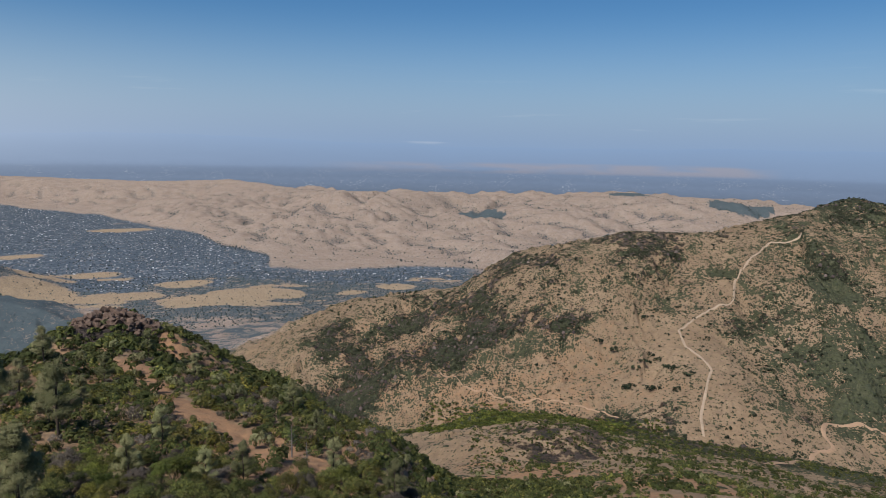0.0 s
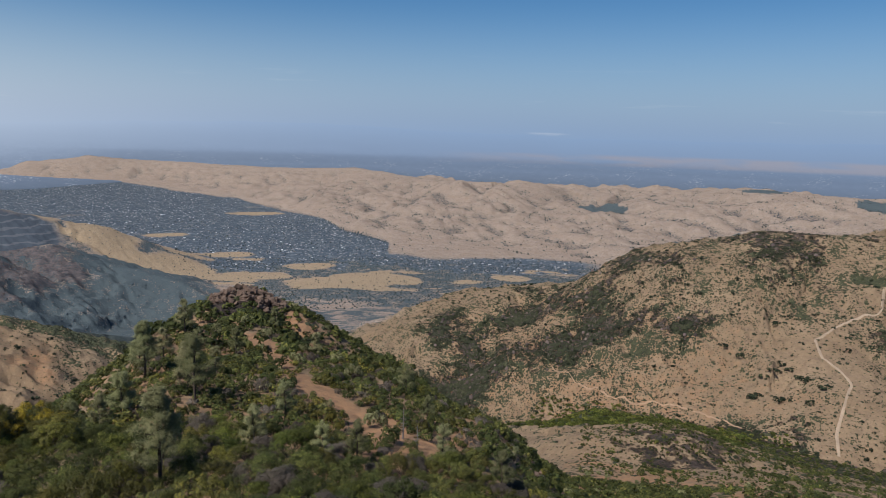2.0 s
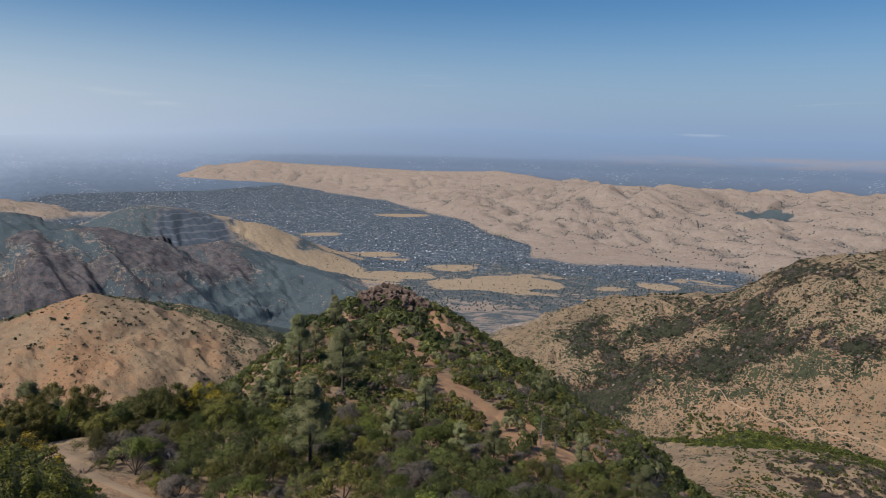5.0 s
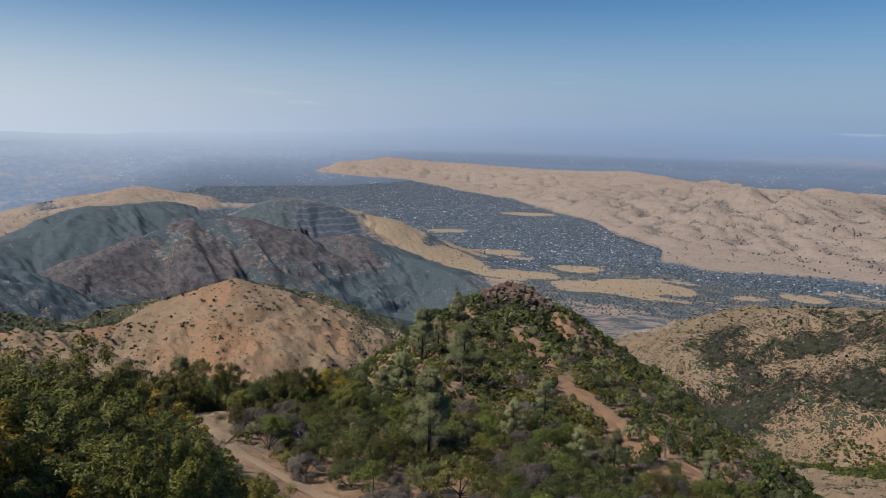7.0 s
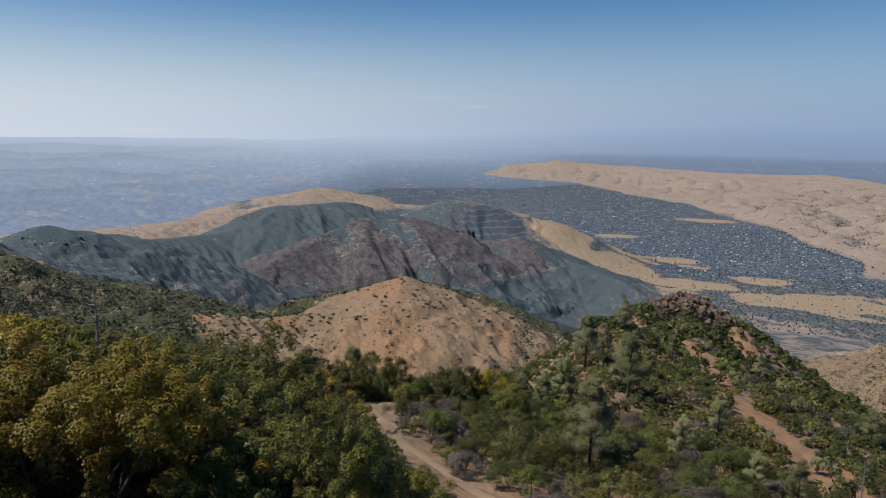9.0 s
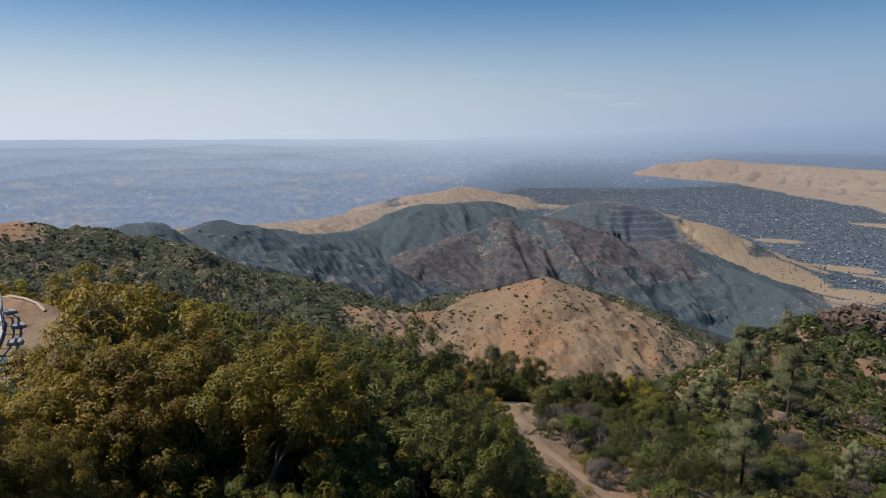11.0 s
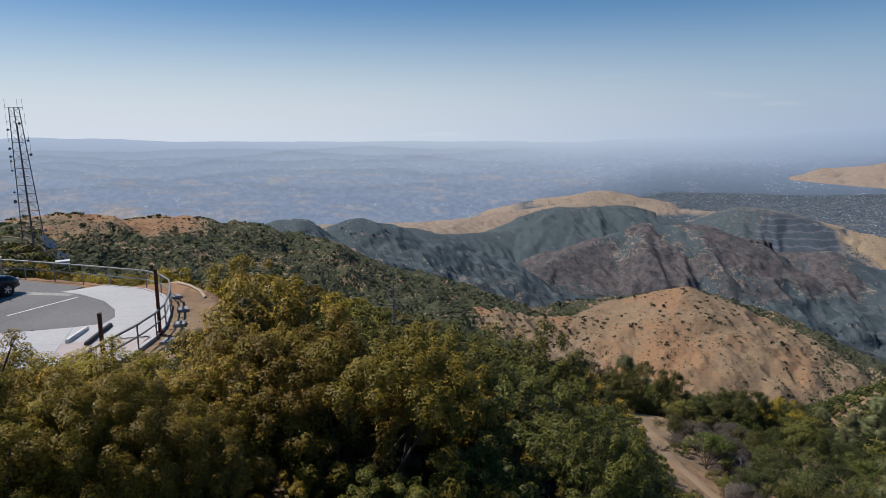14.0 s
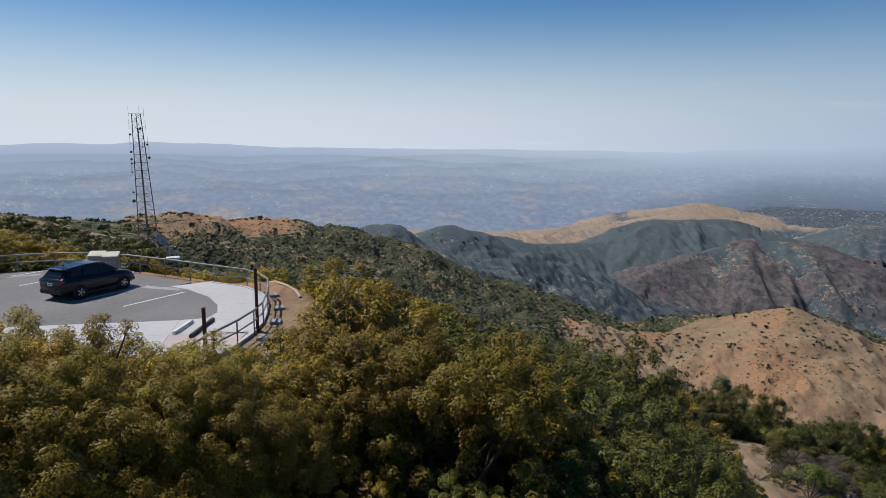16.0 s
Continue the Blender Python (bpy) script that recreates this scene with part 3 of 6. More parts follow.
def covers(x, y, z):
    r, b = np.hypot(x, y), np.degrees(np.arctan2(-x, y))
    big, mid = fbm(x, y, 260, 4, 21), fbm(x, y, 60, 4, 33)
    soil, rock, town, water, yellow = (np.zeros(x.size) for _ in range(5))
    scrub = np.where(r < 420, 0.42, 0.5) + 0.3 * mid
    soil = soil + np.clip((420 - r) / 100, 0, 1) * np.clip(0.45 + 0.9 * fbm(x, y, 22, 3, 91), 0, 1)
    # the slopes of the northern peak: bare grass and rock with thin scrub
    peak = np.clip((1750 - r) / 200, 0, 1) * np.clip((14 - b) / 3, 0, 1) * np.clip((r - 430) / 150, 0, 1)
    shady = np.clip((-24 - b) / 2, 0, 1) * np.clip((r - 800) / 80, 0, 1)
    lit_meadow = np.maximum(blob(b, r, -18.5, 880, 6.5, 85), blob(b, r, -23.5, 745, 2.6, 70))
    # the sunlit spur painted as cover: less scrub below this line, more above
    sunlit = np.interp(b, (-22, -20, -14, -4, 3), (960, 945, 905, 866, 850))
    lit_meadow = np.maximum(lit_meadow, 0.9 * np.clip((sunlit + 10 * mid - r) / 14, 0, 1) * np.clip((r - 770) / 15, 0, 1) * np.clip((3 - b) / 3, 0, 1) * (b > -24))
    upper = np.clip((r - sunlit) / 14, 0, 1) * np.clip((b + 23) / 2, 0, 1)
    scrub = scrub * (1 - peak) + peak * (0.64 + 0.30 * big + 0.30 * mid + 0.20 * shady + 0.03 * upper - 0.38 * lit_meadow * (1 - shady))
    rock = np.maximum(rock, peak * np.clip(0.24 + 0.6 * mid + 0.4 * big + 0.12 * blob(b, r, -12, 1180, 9, 90) + 0.12 * blob(b, r, -3, 1060, 8, 110) - 0.6 * lit_meadow - 0.4 * blob(b, r, -6, 850, 12, 70), 0, 1))
    # the bare hill
    brow = np.interp(b, (38, 41, 45, 51, 56, 64, 67, 70), (880, 896, 912, 906, 906, 876, 856, 830))
    bare = np.clip((brow + 4 - r) / 8, 0, 1) * np.clip((r - 640) / 60, 0, 1) * np.clip((69.5 - b + mid) / 1.5, 0, 1) * np.clip((b - 41.2 + 0.7 * mid) / 0.8, 0, 1)
    scrub = scrub * (1 - bare) + bare * (0.10 + 0.30 * mid + 0.2 * big)
    soil = np.maximum(soil, bare * np.clip(0.34 + 0.8 * mid, 0, 1))
    soil = np.maximum(soil, peak * np.clip(0.15 + 0.6 * big, 0, 0.6))
    # chaparral on the middle hills
    back = np.clip((r - brow) / 10, 0, 1) * np.clip((1150 - r) / 80, 0, 1) * np.clip((b - 24) / 4, 0, 1) * np.clip((70 - b) / 3, 0, 1)
    scrub = scrub * (1 - back) + back * (0.98 + 0.35 * mid)
    middle = np.clip((r - 1080) / 100, 0, 1) * np.clip((5100 - r) / 200, 0, 1) * np.clip((b - 17) / 4, 0, 1)
    scrub = scrub * (1 - middle) + middle * (1.15 + 0.25 * big)
    eagle = blob(b, r, 53, 2450, 13, 480)
    eagle = np.clip(eagle * 3, 0, 1) * np.clip((z + 500 + 70 * fbm(x, y, 170, 5, 41, True)) / 60, 0, 1)
    crag = fbm(x, y, 170, 5, 41, True)
    rock = np.maximum(rock, np.clip(eagle * 1.5, 0, 1) * np.clip(0.42 + 1.3 * crag, 0, 1))
    scrub = scrub - eagle * np.clip(0.40 + 1.2 * crag, 0, 1.0)
    glen = np.clip((b - 58) / 4, 0, 1) * np.clip((94 - b) / 3, 0, 1) * np.clip((r - 90) / 60, 0, 1) * np.clip((1150 - r) / 60, 0, 1) * (1 - bare)
    scrub = scrub * (1 - glen) + glen * (1.05 + 0.3 * mid)
    knob = blob(b, r, 26.8, 238, 4.0, 20)
    rock, scrub = np.maximum(rock, knob), scrub * (1 - knob)
    # red hills to the west
    west = np.clip((b - 90) / 3, 0, 1) * np.clip((r - 46) / 8, 0, 1) * np.clip((1000 - r) / 100, 0, 1)
    scrub = scrub * (1 - west) + west * (0.95 + 0.4 * mid)
    red = np.clip((b - 90) / 3, 0, 1) * np.clip(1.5 - ((b - 99) / 9) ** 2 - ((r - 740 - 8 * (100 - b)) / 90) ** 2 + 1.6 * mid, 0, 1) * (r > 480) * (r < 1000)
    soil = np.maximum(soil, red * np.clip(0.7 + mid, 0, 1))
    scrub = scrub * (1 - 0.8 * red)
    # dry foothills
    dry = np.clip((r - 5050) / 200, 0, 1)
    scrub = scrub * (1 - dry) + dry * 0.12
    far_hills = r > 5000
    crease = np.zeros(x.size)
    crease[far_hills] = np.clip((hollow(x[far_hills], y[far_hills], 130) - 3) / 14, -1, 1)
    scrub = scrub + dry * np.clip(crease, 0, 1) * 0.24
    # no real rock: greys the dry hills for haze, darker in the hollows
    rock = np.maximum(rock, dry * np.clip(0.12 + 0.38 * crease, 0, 0.5))
    far_woods = np.clip((b - 82) / 4, 0, 1) * (r > 7000) * np.clip(0.6 + 2.5 * fbm(x, y, 420, 4, 55), 0, 1)
    scrub = np.maximum(scrub, 1.1 * far_woods)
    # towns on the flat floor, between the knolls and the foot of the hills
    foot = np.interp(b, FOOT_B, FOOT_R) + 800 * fbm(x, y, 1500, 3, 15)
    flat = np.clip((foot - r) / 60, 0, 1) * np.clip((r - 4750 - 500 * big) / 60, 0, 1) * np.clip((b + 4) / 2, 0, 1) * np.clip((66 - b) / 2, 0, 1)
    flat = flat * np.clip((-900 - z) / 25, 0, 1)
    town = flat * np.clip(3.0 + 3.5 * fbm(x, y, 700, 3, 19), 0, 1)
    scrub = scrub * (1 - town)
    # yellow knolls among valley woods
    low = np.clip((r - 3100) / 300, 0, 1) * np.clip((5300 - r) / 200, 0, 1) * np.clip((44 - b) / 3, 0, 1) * np.clip((b + 9) / 3, 0, 1)
    edge = 1.25 * fbm(x, y * 1.2, 420, 5, 27)
    vale = np.clip((r - 1700) / 300, 0, 1) * np.clip((4200 - r) / 300, 0, 1) * np.clip((b - 1) / 3, 0, 1) * np.clip((32 - b) / 4, 0, 1)
    scrub = scrub * (1 - vale) + vale * (0.66 + 0.9 * mid + 0.5 * big)
    open_land = np.clip((1.7 * fbm(x, y * 1.5, 330, 4, 27) + np.interp(r, (3100, 4000, 4300, 5200), (-0.40, -0.42, -0.40, -0.5))) * 7, 0, 1)
    open_land = open_land * (r < 5200)
    for b0, r0, wb, wr in FIELDS:
        open_land = np.maximum(open_land, np.clip((1 - ((b - b0) / wb) ** 2 - ((r - r0) / wr) ** 2 + edge) * 4, 0, 1))
    low = np.maximum(low, open_land * (r > 3100) * (r < 9500) * (b > -9) * (b < 44))
    scrub = scrub * (1 - low) + low * (0.06 + (0.92 + 0.5 * mid) * (1 - open_land))
    yellow = np.maximum(low * open_land, dry * np.where(b > 44, 0.30, 0.06))
    town = town * (1 - low * open_land)
    for b0, r0, wb, wr in ((-12.2, 6250, 3.2, 480), (-2.8, 8250, 2.6, 380), (-15.5, 9300, 1.6, 200), (-24, 9000, 2.4, 300)):
        scrub = np.maximum(scrub, 1.3 * (blob(b, r, b0, r0, wb, wr) > 0.5 + 0.3 * mid))
    quarry = np.clip(blob(b, r, 43.2, 4700, 3.0, 290) + 0.4 * mid * (np.abs(b - 43) < 4) - 0.2, 0, 1)
    scrub, water = scrub * (1 - quarry), np.clip(quarry * 2, 0, 1)
    pale = np.clip(blob(b, r, 38.0, 4900, 2.6, 330) * (0.45 + 2.6 * fbm(x, y, 260, 3, 29)), 0, 1)
    scrub, yellow = scrub * (1 - pale), np.maximum(yellow, pale * 0.35)
    for b0, r0, wb, wr in ((-5.5, 650, 9, 130), (-27.4, 850, 1.5, 105), (-33, 950, 2.2, 110), (-33, 640, 4, 60), (-23.0, 1090, 1.8, 45), (-20.3, 1000, 1.5, 28), (-31, 1120, 2.0, 40)):
        g = blob(b, r, b0, r0, wb, wr) * np.clip(0.6 + 2.2 * mid, 0, 1)
        scrub, rock = scrub * (1 - g) + 1.2 * g, rock * (1 - g)
    knoll = blob(b, r, -10.5, 400, 5, 45)
    scrub, rock = scrub * (1 - 0.2 * knoll), np.maximum(rock, knoll * np.clip(0.5 + 0.8 * mid, 0, 1))
    slip = np.clip((4.4 - from_slip(x, y)) / 1.5, 0, 1)
    soil, scrub = np.maximum(soil, slip), scrub * (1 - slip)
    scrub = np.where(r < 190, -1.0, scrub)
    # far share: grass, rock and scrub take their haze-tinted colours there
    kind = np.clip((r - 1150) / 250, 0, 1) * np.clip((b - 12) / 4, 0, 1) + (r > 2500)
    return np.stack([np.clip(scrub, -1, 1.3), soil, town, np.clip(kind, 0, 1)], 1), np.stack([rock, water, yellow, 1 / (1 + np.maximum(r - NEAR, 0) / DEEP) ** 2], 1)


def set_attr(me, name, kind, values, field):
    a = me.attributes.new(name, kind, "POINT")
    a.data.foreach_set(field, np.asarray(values, np.float32).ravel())


LAND_R = np.concatenate([[0.0, 3.0], np.geomspace(6, 400, 130)[:-1], np.geomspace(400, 5600, 330)[:-1], np.geomspace(5600, 17500, 130)])
columns = np.concatenate([np.arange(-40, 120, 0.17), np.arange(120, 319, 3.0), [319.0, 320.0]])
x, y, z, faces = sheet(columns, LAND_R, ground_height)
GRID_Z = z.reshape(len(columns), len(LAND_R))
ground = mesh_object("ground", np.stack(to_scene(x, y, z), 1), faces)
tagged(ground, "dry brown mountain country with scrub, bare grass and valleys", "ground", kind="structure")
set_attr(ground.data, "true_place", "FLOAT_VECTOR", np.stack([x, y, z], 1), "vector")
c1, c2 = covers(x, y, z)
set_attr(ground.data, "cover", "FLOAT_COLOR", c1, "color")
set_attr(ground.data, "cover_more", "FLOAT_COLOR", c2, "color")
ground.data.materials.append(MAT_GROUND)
ground.data.shade_smooth()
# the slopes face as they do in the true country, also where it is drawn together
shape = GRID_Z.shape
du = [np.gradient(q.reshape(shape), axis=0) for q in (x, y, z)]
dv = [np.gradient(q.reshape(shape), axis=1) for q in (x, y, z)]
facing = np.cross(np.stack(dv, 2), np.stack(du, 2)).reshape(-1, 3)
facing *= np.where(facing[:, 2:] < 0, -1, 1)
facing[np.linalg.norm(facing, axis=1) < 1e-9] = (0, 0, 1)
facing /= np.linalg.norm(facing, axis=1)[:, None]
facing[np.hypot(x, y) < 7] = (0, 0, 1)
ground.data.normals_split_custom_set_from_vertices(facing.tolist())

# the hazy plain and the last ranges, so far off that they never shift
SKYLINE = [(-60, 0.3), (-35, 0.3), (0, 0.0), (15, 0.45), (27, 0.6), (45, -0.3), (60, -0.95), (77, -0.9), (90, -0.75), (96, -0.65), (99.6, -0.42), (102.5, -0.30), (106, -0.55), (109, -0.40), (113, -0.62), (200, -0.5), (300, 0.3)]
cols = np.concatenate([np.concatenate([np.arange(-45, 40, 0.5), np.arange(40, 118, 0.22), np.arange(118, 130, 1.0)]), np.arange(130, 316.1, 2)])
els = np.concatenate([-np.geomspace(10.5, 0.75, 90), np.linspace(-0.72, 0.9, 24)])
bb, ee = np.meshgrid(cols, els, indexing="ij")
b, e = bb.ravel(), ee.ravel()
hem = np.interp(b, (34, 42, 53, 63, 68), (-4.2, -4.9, -5.0, -7.3, -10.4))
below = e < hem - 0.4
e = np.maximum(e, hem)
r = np.clip(1085 / np.tan(np.radians(np.maximum(-e, 0.75))), 0, 90000)
x, y = plan(b, r)
top = np.interp(b, *zip(*SKYLINE)) + 0.15 * fbm(b * 10, r * 0, 36, 5, 77)
hills = np.clip((b - 50) / 20, 0, 1) * np.clip((e + 3.2) / 0.8, 0, 1) * 0.35 * np.clip(fbm(b * 10, e * 60, 60, 4, 4) + 0.2, 0, 1)
e = np.minimum(e + hills, top)
z = EYE[2] + np.tan(np.radians(e)) * r - 90 * below
n, m = len(cols), len(els)
i, j = np.meshgrid(np.arange(n - 1), np.arange(m - 1), indexing="ij")
a = (i * m + j).ravel()
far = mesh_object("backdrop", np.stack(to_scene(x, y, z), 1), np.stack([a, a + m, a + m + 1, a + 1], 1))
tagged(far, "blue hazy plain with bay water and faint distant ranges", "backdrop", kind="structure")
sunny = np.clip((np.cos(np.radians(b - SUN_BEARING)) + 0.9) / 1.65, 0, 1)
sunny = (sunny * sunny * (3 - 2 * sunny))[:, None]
# haze colours for the glow, whiter towards the sun
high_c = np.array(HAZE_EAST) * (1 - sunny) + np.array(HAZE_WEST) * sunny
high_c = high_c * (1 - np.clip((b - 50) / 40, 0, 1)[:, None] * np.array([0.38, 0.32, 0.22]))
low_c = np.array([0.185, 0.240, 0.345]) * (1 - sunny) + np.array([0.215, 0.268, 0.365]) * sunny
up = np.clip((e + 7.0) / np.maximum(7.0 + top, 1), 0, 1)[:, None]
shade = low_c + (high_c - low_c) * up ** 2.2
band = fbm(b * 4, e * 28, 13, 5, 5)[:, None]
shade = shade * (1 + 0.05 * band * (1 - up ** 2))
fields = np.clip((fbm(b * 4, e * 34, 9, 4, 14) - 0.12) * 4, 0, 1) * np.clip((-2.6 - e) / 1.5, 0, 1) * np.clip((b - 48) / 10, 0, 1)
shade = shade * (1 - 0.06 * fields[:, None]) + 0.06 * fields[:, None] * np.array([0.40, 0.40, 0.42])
# hills one behind another, the haze between painted as darkening under each crest
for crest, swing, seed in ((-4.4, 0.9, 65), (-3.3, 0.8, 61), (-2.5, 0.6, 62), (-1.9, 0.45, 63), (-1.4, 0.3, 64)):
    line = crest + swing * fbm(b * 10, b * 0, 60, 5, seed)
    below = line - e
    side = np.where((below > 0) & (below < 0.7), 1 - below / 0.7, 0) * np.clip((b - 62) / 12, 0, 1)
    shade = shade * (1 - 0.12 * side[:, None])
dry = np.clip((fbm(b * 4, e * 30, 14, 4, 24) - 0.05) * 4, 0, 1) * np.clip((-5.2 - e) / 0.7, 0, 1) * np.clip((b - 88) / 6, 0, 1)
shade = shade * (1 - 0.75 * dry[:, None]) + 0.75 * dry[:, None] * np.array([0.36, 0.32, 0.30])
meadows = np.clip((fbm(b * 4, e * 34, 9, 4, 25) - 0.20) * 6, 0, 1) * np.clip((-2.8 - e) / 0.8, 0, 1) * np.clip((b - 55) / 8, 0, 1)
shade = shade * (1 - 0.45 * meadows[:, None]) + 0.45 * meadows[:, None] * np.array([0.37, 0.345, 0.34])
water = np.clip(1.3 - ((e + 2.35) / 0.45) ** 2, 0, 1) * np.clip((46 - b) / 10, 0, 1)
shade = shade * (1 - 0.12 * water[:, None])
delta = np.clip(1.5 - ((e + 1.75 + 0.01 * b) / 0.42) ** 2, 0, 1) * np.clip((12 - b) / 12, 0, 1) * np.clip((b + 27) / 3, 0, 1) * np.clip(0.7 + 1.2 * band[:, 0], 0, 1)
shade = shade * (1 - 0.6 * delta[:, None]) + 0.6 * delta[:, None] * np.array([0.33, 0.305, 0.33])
# the lower hem glows in the hazed colour of the town before it
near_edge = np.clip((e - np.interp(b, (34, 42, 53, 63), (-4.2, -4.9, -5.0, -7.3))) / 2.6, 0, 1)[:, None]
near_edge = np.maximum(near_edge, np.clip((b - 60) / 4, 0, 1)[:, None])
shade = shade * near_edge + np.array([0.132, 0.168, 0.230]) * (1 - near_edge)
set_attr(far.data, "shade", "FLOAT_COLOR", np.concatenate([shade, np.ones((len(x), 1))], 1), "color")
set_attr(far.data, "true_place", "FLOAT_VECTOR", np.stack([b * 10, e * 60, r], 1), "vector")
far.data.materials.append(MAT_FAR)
far.data.shade_smooth()


def ribbon(name, points, width, mat, label, lift=0.25, step=4.0):
    """A trail laid on the ground along (bearing, distance) points."""
    xy = np.array([plan(b, r) for b, r in points])
    run = np.concatenate([[0], np.cumsum(np.hypot(*np.diff(xy, axis=0).T))])
    t = np.linspace(0, run[-1], max(4, int(run[-1] / step)))
    px, py = np.interp(t, run, xy[:, 0]), np.interp(t, run, xy[:, 1])
    for _ in range(3):
        px[1:-1], py[1:-1] = (px[:-2] + 2 * px[1:-1] + px[2:]) / 4, (py[:-2] + 2 * py[1:-1] + py[2:]) / 4
    tx, ty = np.gradient(px), np.gradient(py)
    k = np.hypot(tx, ty)
    nx, ny = -ty / k, tx / k
    w = width * (0.5 + 0.12 * fbm(px, py, 12, 2, 7))
    offs = np.array([-1.0, -0.5, 0.0, 0.5, 1.0])
    X, Y = px[:, None] + nx[:, None] * w[:, None] * offs, py[:, None] + ny[:, None] * w[:, None] * offs
    Z = grid_height(X.ravel(), Y.ravel()) + np.tile(np.array([-lift, lift, lift * 0.8, lift, -lift]), len(t))
    i, j = np.meshgrid(np.arange(len(t) - 1), np.arange(4), indexing="ij")
    a = (i * 5 + j).ravel()
    ob = mesh_object(name, np.stack(to_scene(X.ravel(), Y.ravel(), Z), 1), np.stack([a, a + 1, a + 6, a + 5], 1))
    ob.data.materials.append(mat)
    ob.data.shade_smooth()
    return tagged(ob, label, "trail", kind="structure")


TRAILS = [
    ("fire_road", [(-22.8, 718), (-22.45, 757), (-22.7, 804), (-23.0, 852), (-22.05, 880), (-20.92, 895), (-20.14, 940), (-20.97, 964), (-22.61, 1014), (-24.15, 1045), (-24.1, 1083), (-24.81, 1144), (-26.26, 1240), (-28.5, 1266)], 4.2, "pale", "pale dirt fire road climbing the bare ridge", 0.8),
    ("dirt_road", [(-27.41, 568), (-29.4, 609), (-30.87, 763), (-32.34, 786), (-31.27, 816), (-31.4, 846), (-32.88, 865), (-35.34, 876)], 6.0, "red", "winding reddish dirt road below the peak", 0.8),
    ("hill_trail", [(-22.77, 458), (-24.95, 487), (-28.74, 464), (-31.2, 368)], 4.0, "red", "narrow dirt trail across a dry grass slope", 0.5),
    ("gully_trail", [(0.0, 903), (-2.62, 846), (-6.18, 814), (-11.19, 802), (-14.14, 776), (-15.85, 757)], 2.8, "red", "thin dirt trail above the green gully", 0.6),
    ("valley_trail", [(31.9, 2361), (31.6, 2310), (31.3, 2260)], 10, "pale", "pale track in the wooded valley", 2.0),
    ("foot_path", [(52.3, 67), (54.0, 69), (54.9, 68), (53.1, 60), (51.3, 52), (48.9, 48), (46.5, 45), (41.4, 40), (36, 37)], 1.5, "near", "trodden earth path between the bushes", 0.05),
]
MAT_TRACK = {
    "pale": plain("pale_dirt", (0.34, 0.255, 0.175), 0.95, 0, 0.2, 0.3, 0.4),
    "red": plain("red_dirt", (0.32, 0.21, 0.13), 0.95, 0, 0.2, 0.3, 0.4),
    "near": plain("trodden_earth", (0.27, 0.185, 0.112), 0.95, 0, 0.3, 2.0, 0.8),
}
GRID_B, GRID_R = columns, LAND_R


def grid_height(x, y):
    """The height of the ground's own mesh."""
    r, b = np.hypot(x, y), np.degrees(np.arctan2(-x, y))
    b = np.where(b < GRID_B[0], b + 360, b)
    i = np.clip(np.searchsorted(GRID_B, b) - 1, 0, len(GRID_B) - 2)
    j = np.clip(np.searchsorted(GRID_R, r) - 1, 0, len(GRID_R) - 2)
    f = np.clip((b - GRID_B[i]) / (GRID_B[i + 1] - GRID_B[i]), 0, 1)
    g = np.clip((r - GRID_R[j]) / (GRID_R[j + 1] - GRID_R[j]), 0, 1)
    q = GRID_Z
    return (q[i, j] * (1 - f) + q[i + 1, j] * f) * (1 - g) + (q[i, j + 1] * (1 - f) + q[i + 1, j + 1] * f) * g


for name, points, width, kind, label, lift in TRAILS:
    ribbon(name, points, width, MAT_TRACK[kind], label, lift, max(0.7, width * 0.8))

# ---- plants ----
def leaves(rng, lobes, count, size, aspect=1.6, flat=0.5, fill=0.25):
    """Small folded leaves over and in a set of lobes (x, y, z, radius)."""
    lobes = np.asarray(lobes, float)
    w = lobes[:, 3] ** 2
    pick = rng.choice(len(lobes), count, p=w / w.sum())
    d = rng.normal(size=(count, 3))
    d[:, 2] = d[:, 2] * 0.9 + 0.55
    d /= np.linalg.norm(d, axis=1)[:, None]
    depth = np.where(rng.random(count) < fill, rng.uniform(0.2, 0.7, count), rng.uniform(0.72, 1.05, count))
    c = lobes[pick, :3] + d * (lobes[pick, 3] * depth)[:, None]
    nrm = d * (flat + 0.35) + rng.normal(size=(count, 3)) * 0.36
    nrm[:, 2] += 0.5
    nrm /= np.linalg.norm(nrm, axis=1)[:, None]
    u = np.cross(nrm, rng.normal(size=(count, 3)))
    u /= np.linalg.norm(u, axis=1)[:, None] + 1e-9
    v = np.cross(nrm, u)
    # the leaf faces out of the crown, and is shaded mostly as the crown's surface
    core = np.array([0, 0, lobes[:, 2].mean() * 0.45])
    out = c - core
    out /= np.linalg.norm(out, axis=1)[:, None] + 1e-9
    facing = 0.62 * out + 0.50 * d + 0.40 * nrm
    facing /= np.linalg.norm(facing, axis=1)[:, None]
    away = np.einsum("ij,ij->i", np.cross(v * 0.55 + u * (0.15 + aspect * 0.6), u * aspect * 1.2 - v * 0.45), facing) < 0
    v[away] *= -1
    s = size * rng.uniform(0.6, 1.4, count)[:, None]
    lift = nrm * s * 0.18
    verts = np.stack([c - u * s * aspect * 0.6, c + v * s * 0.55 + u * s * 0.15 + lift, c + u * s * aspect * 0.6 - v * s * 0.45], 1).reshape(-1, 3)
    return verts, np.arange(count * 3).reshape(-1, 3), np.repeat(facing, 3, axis=0)


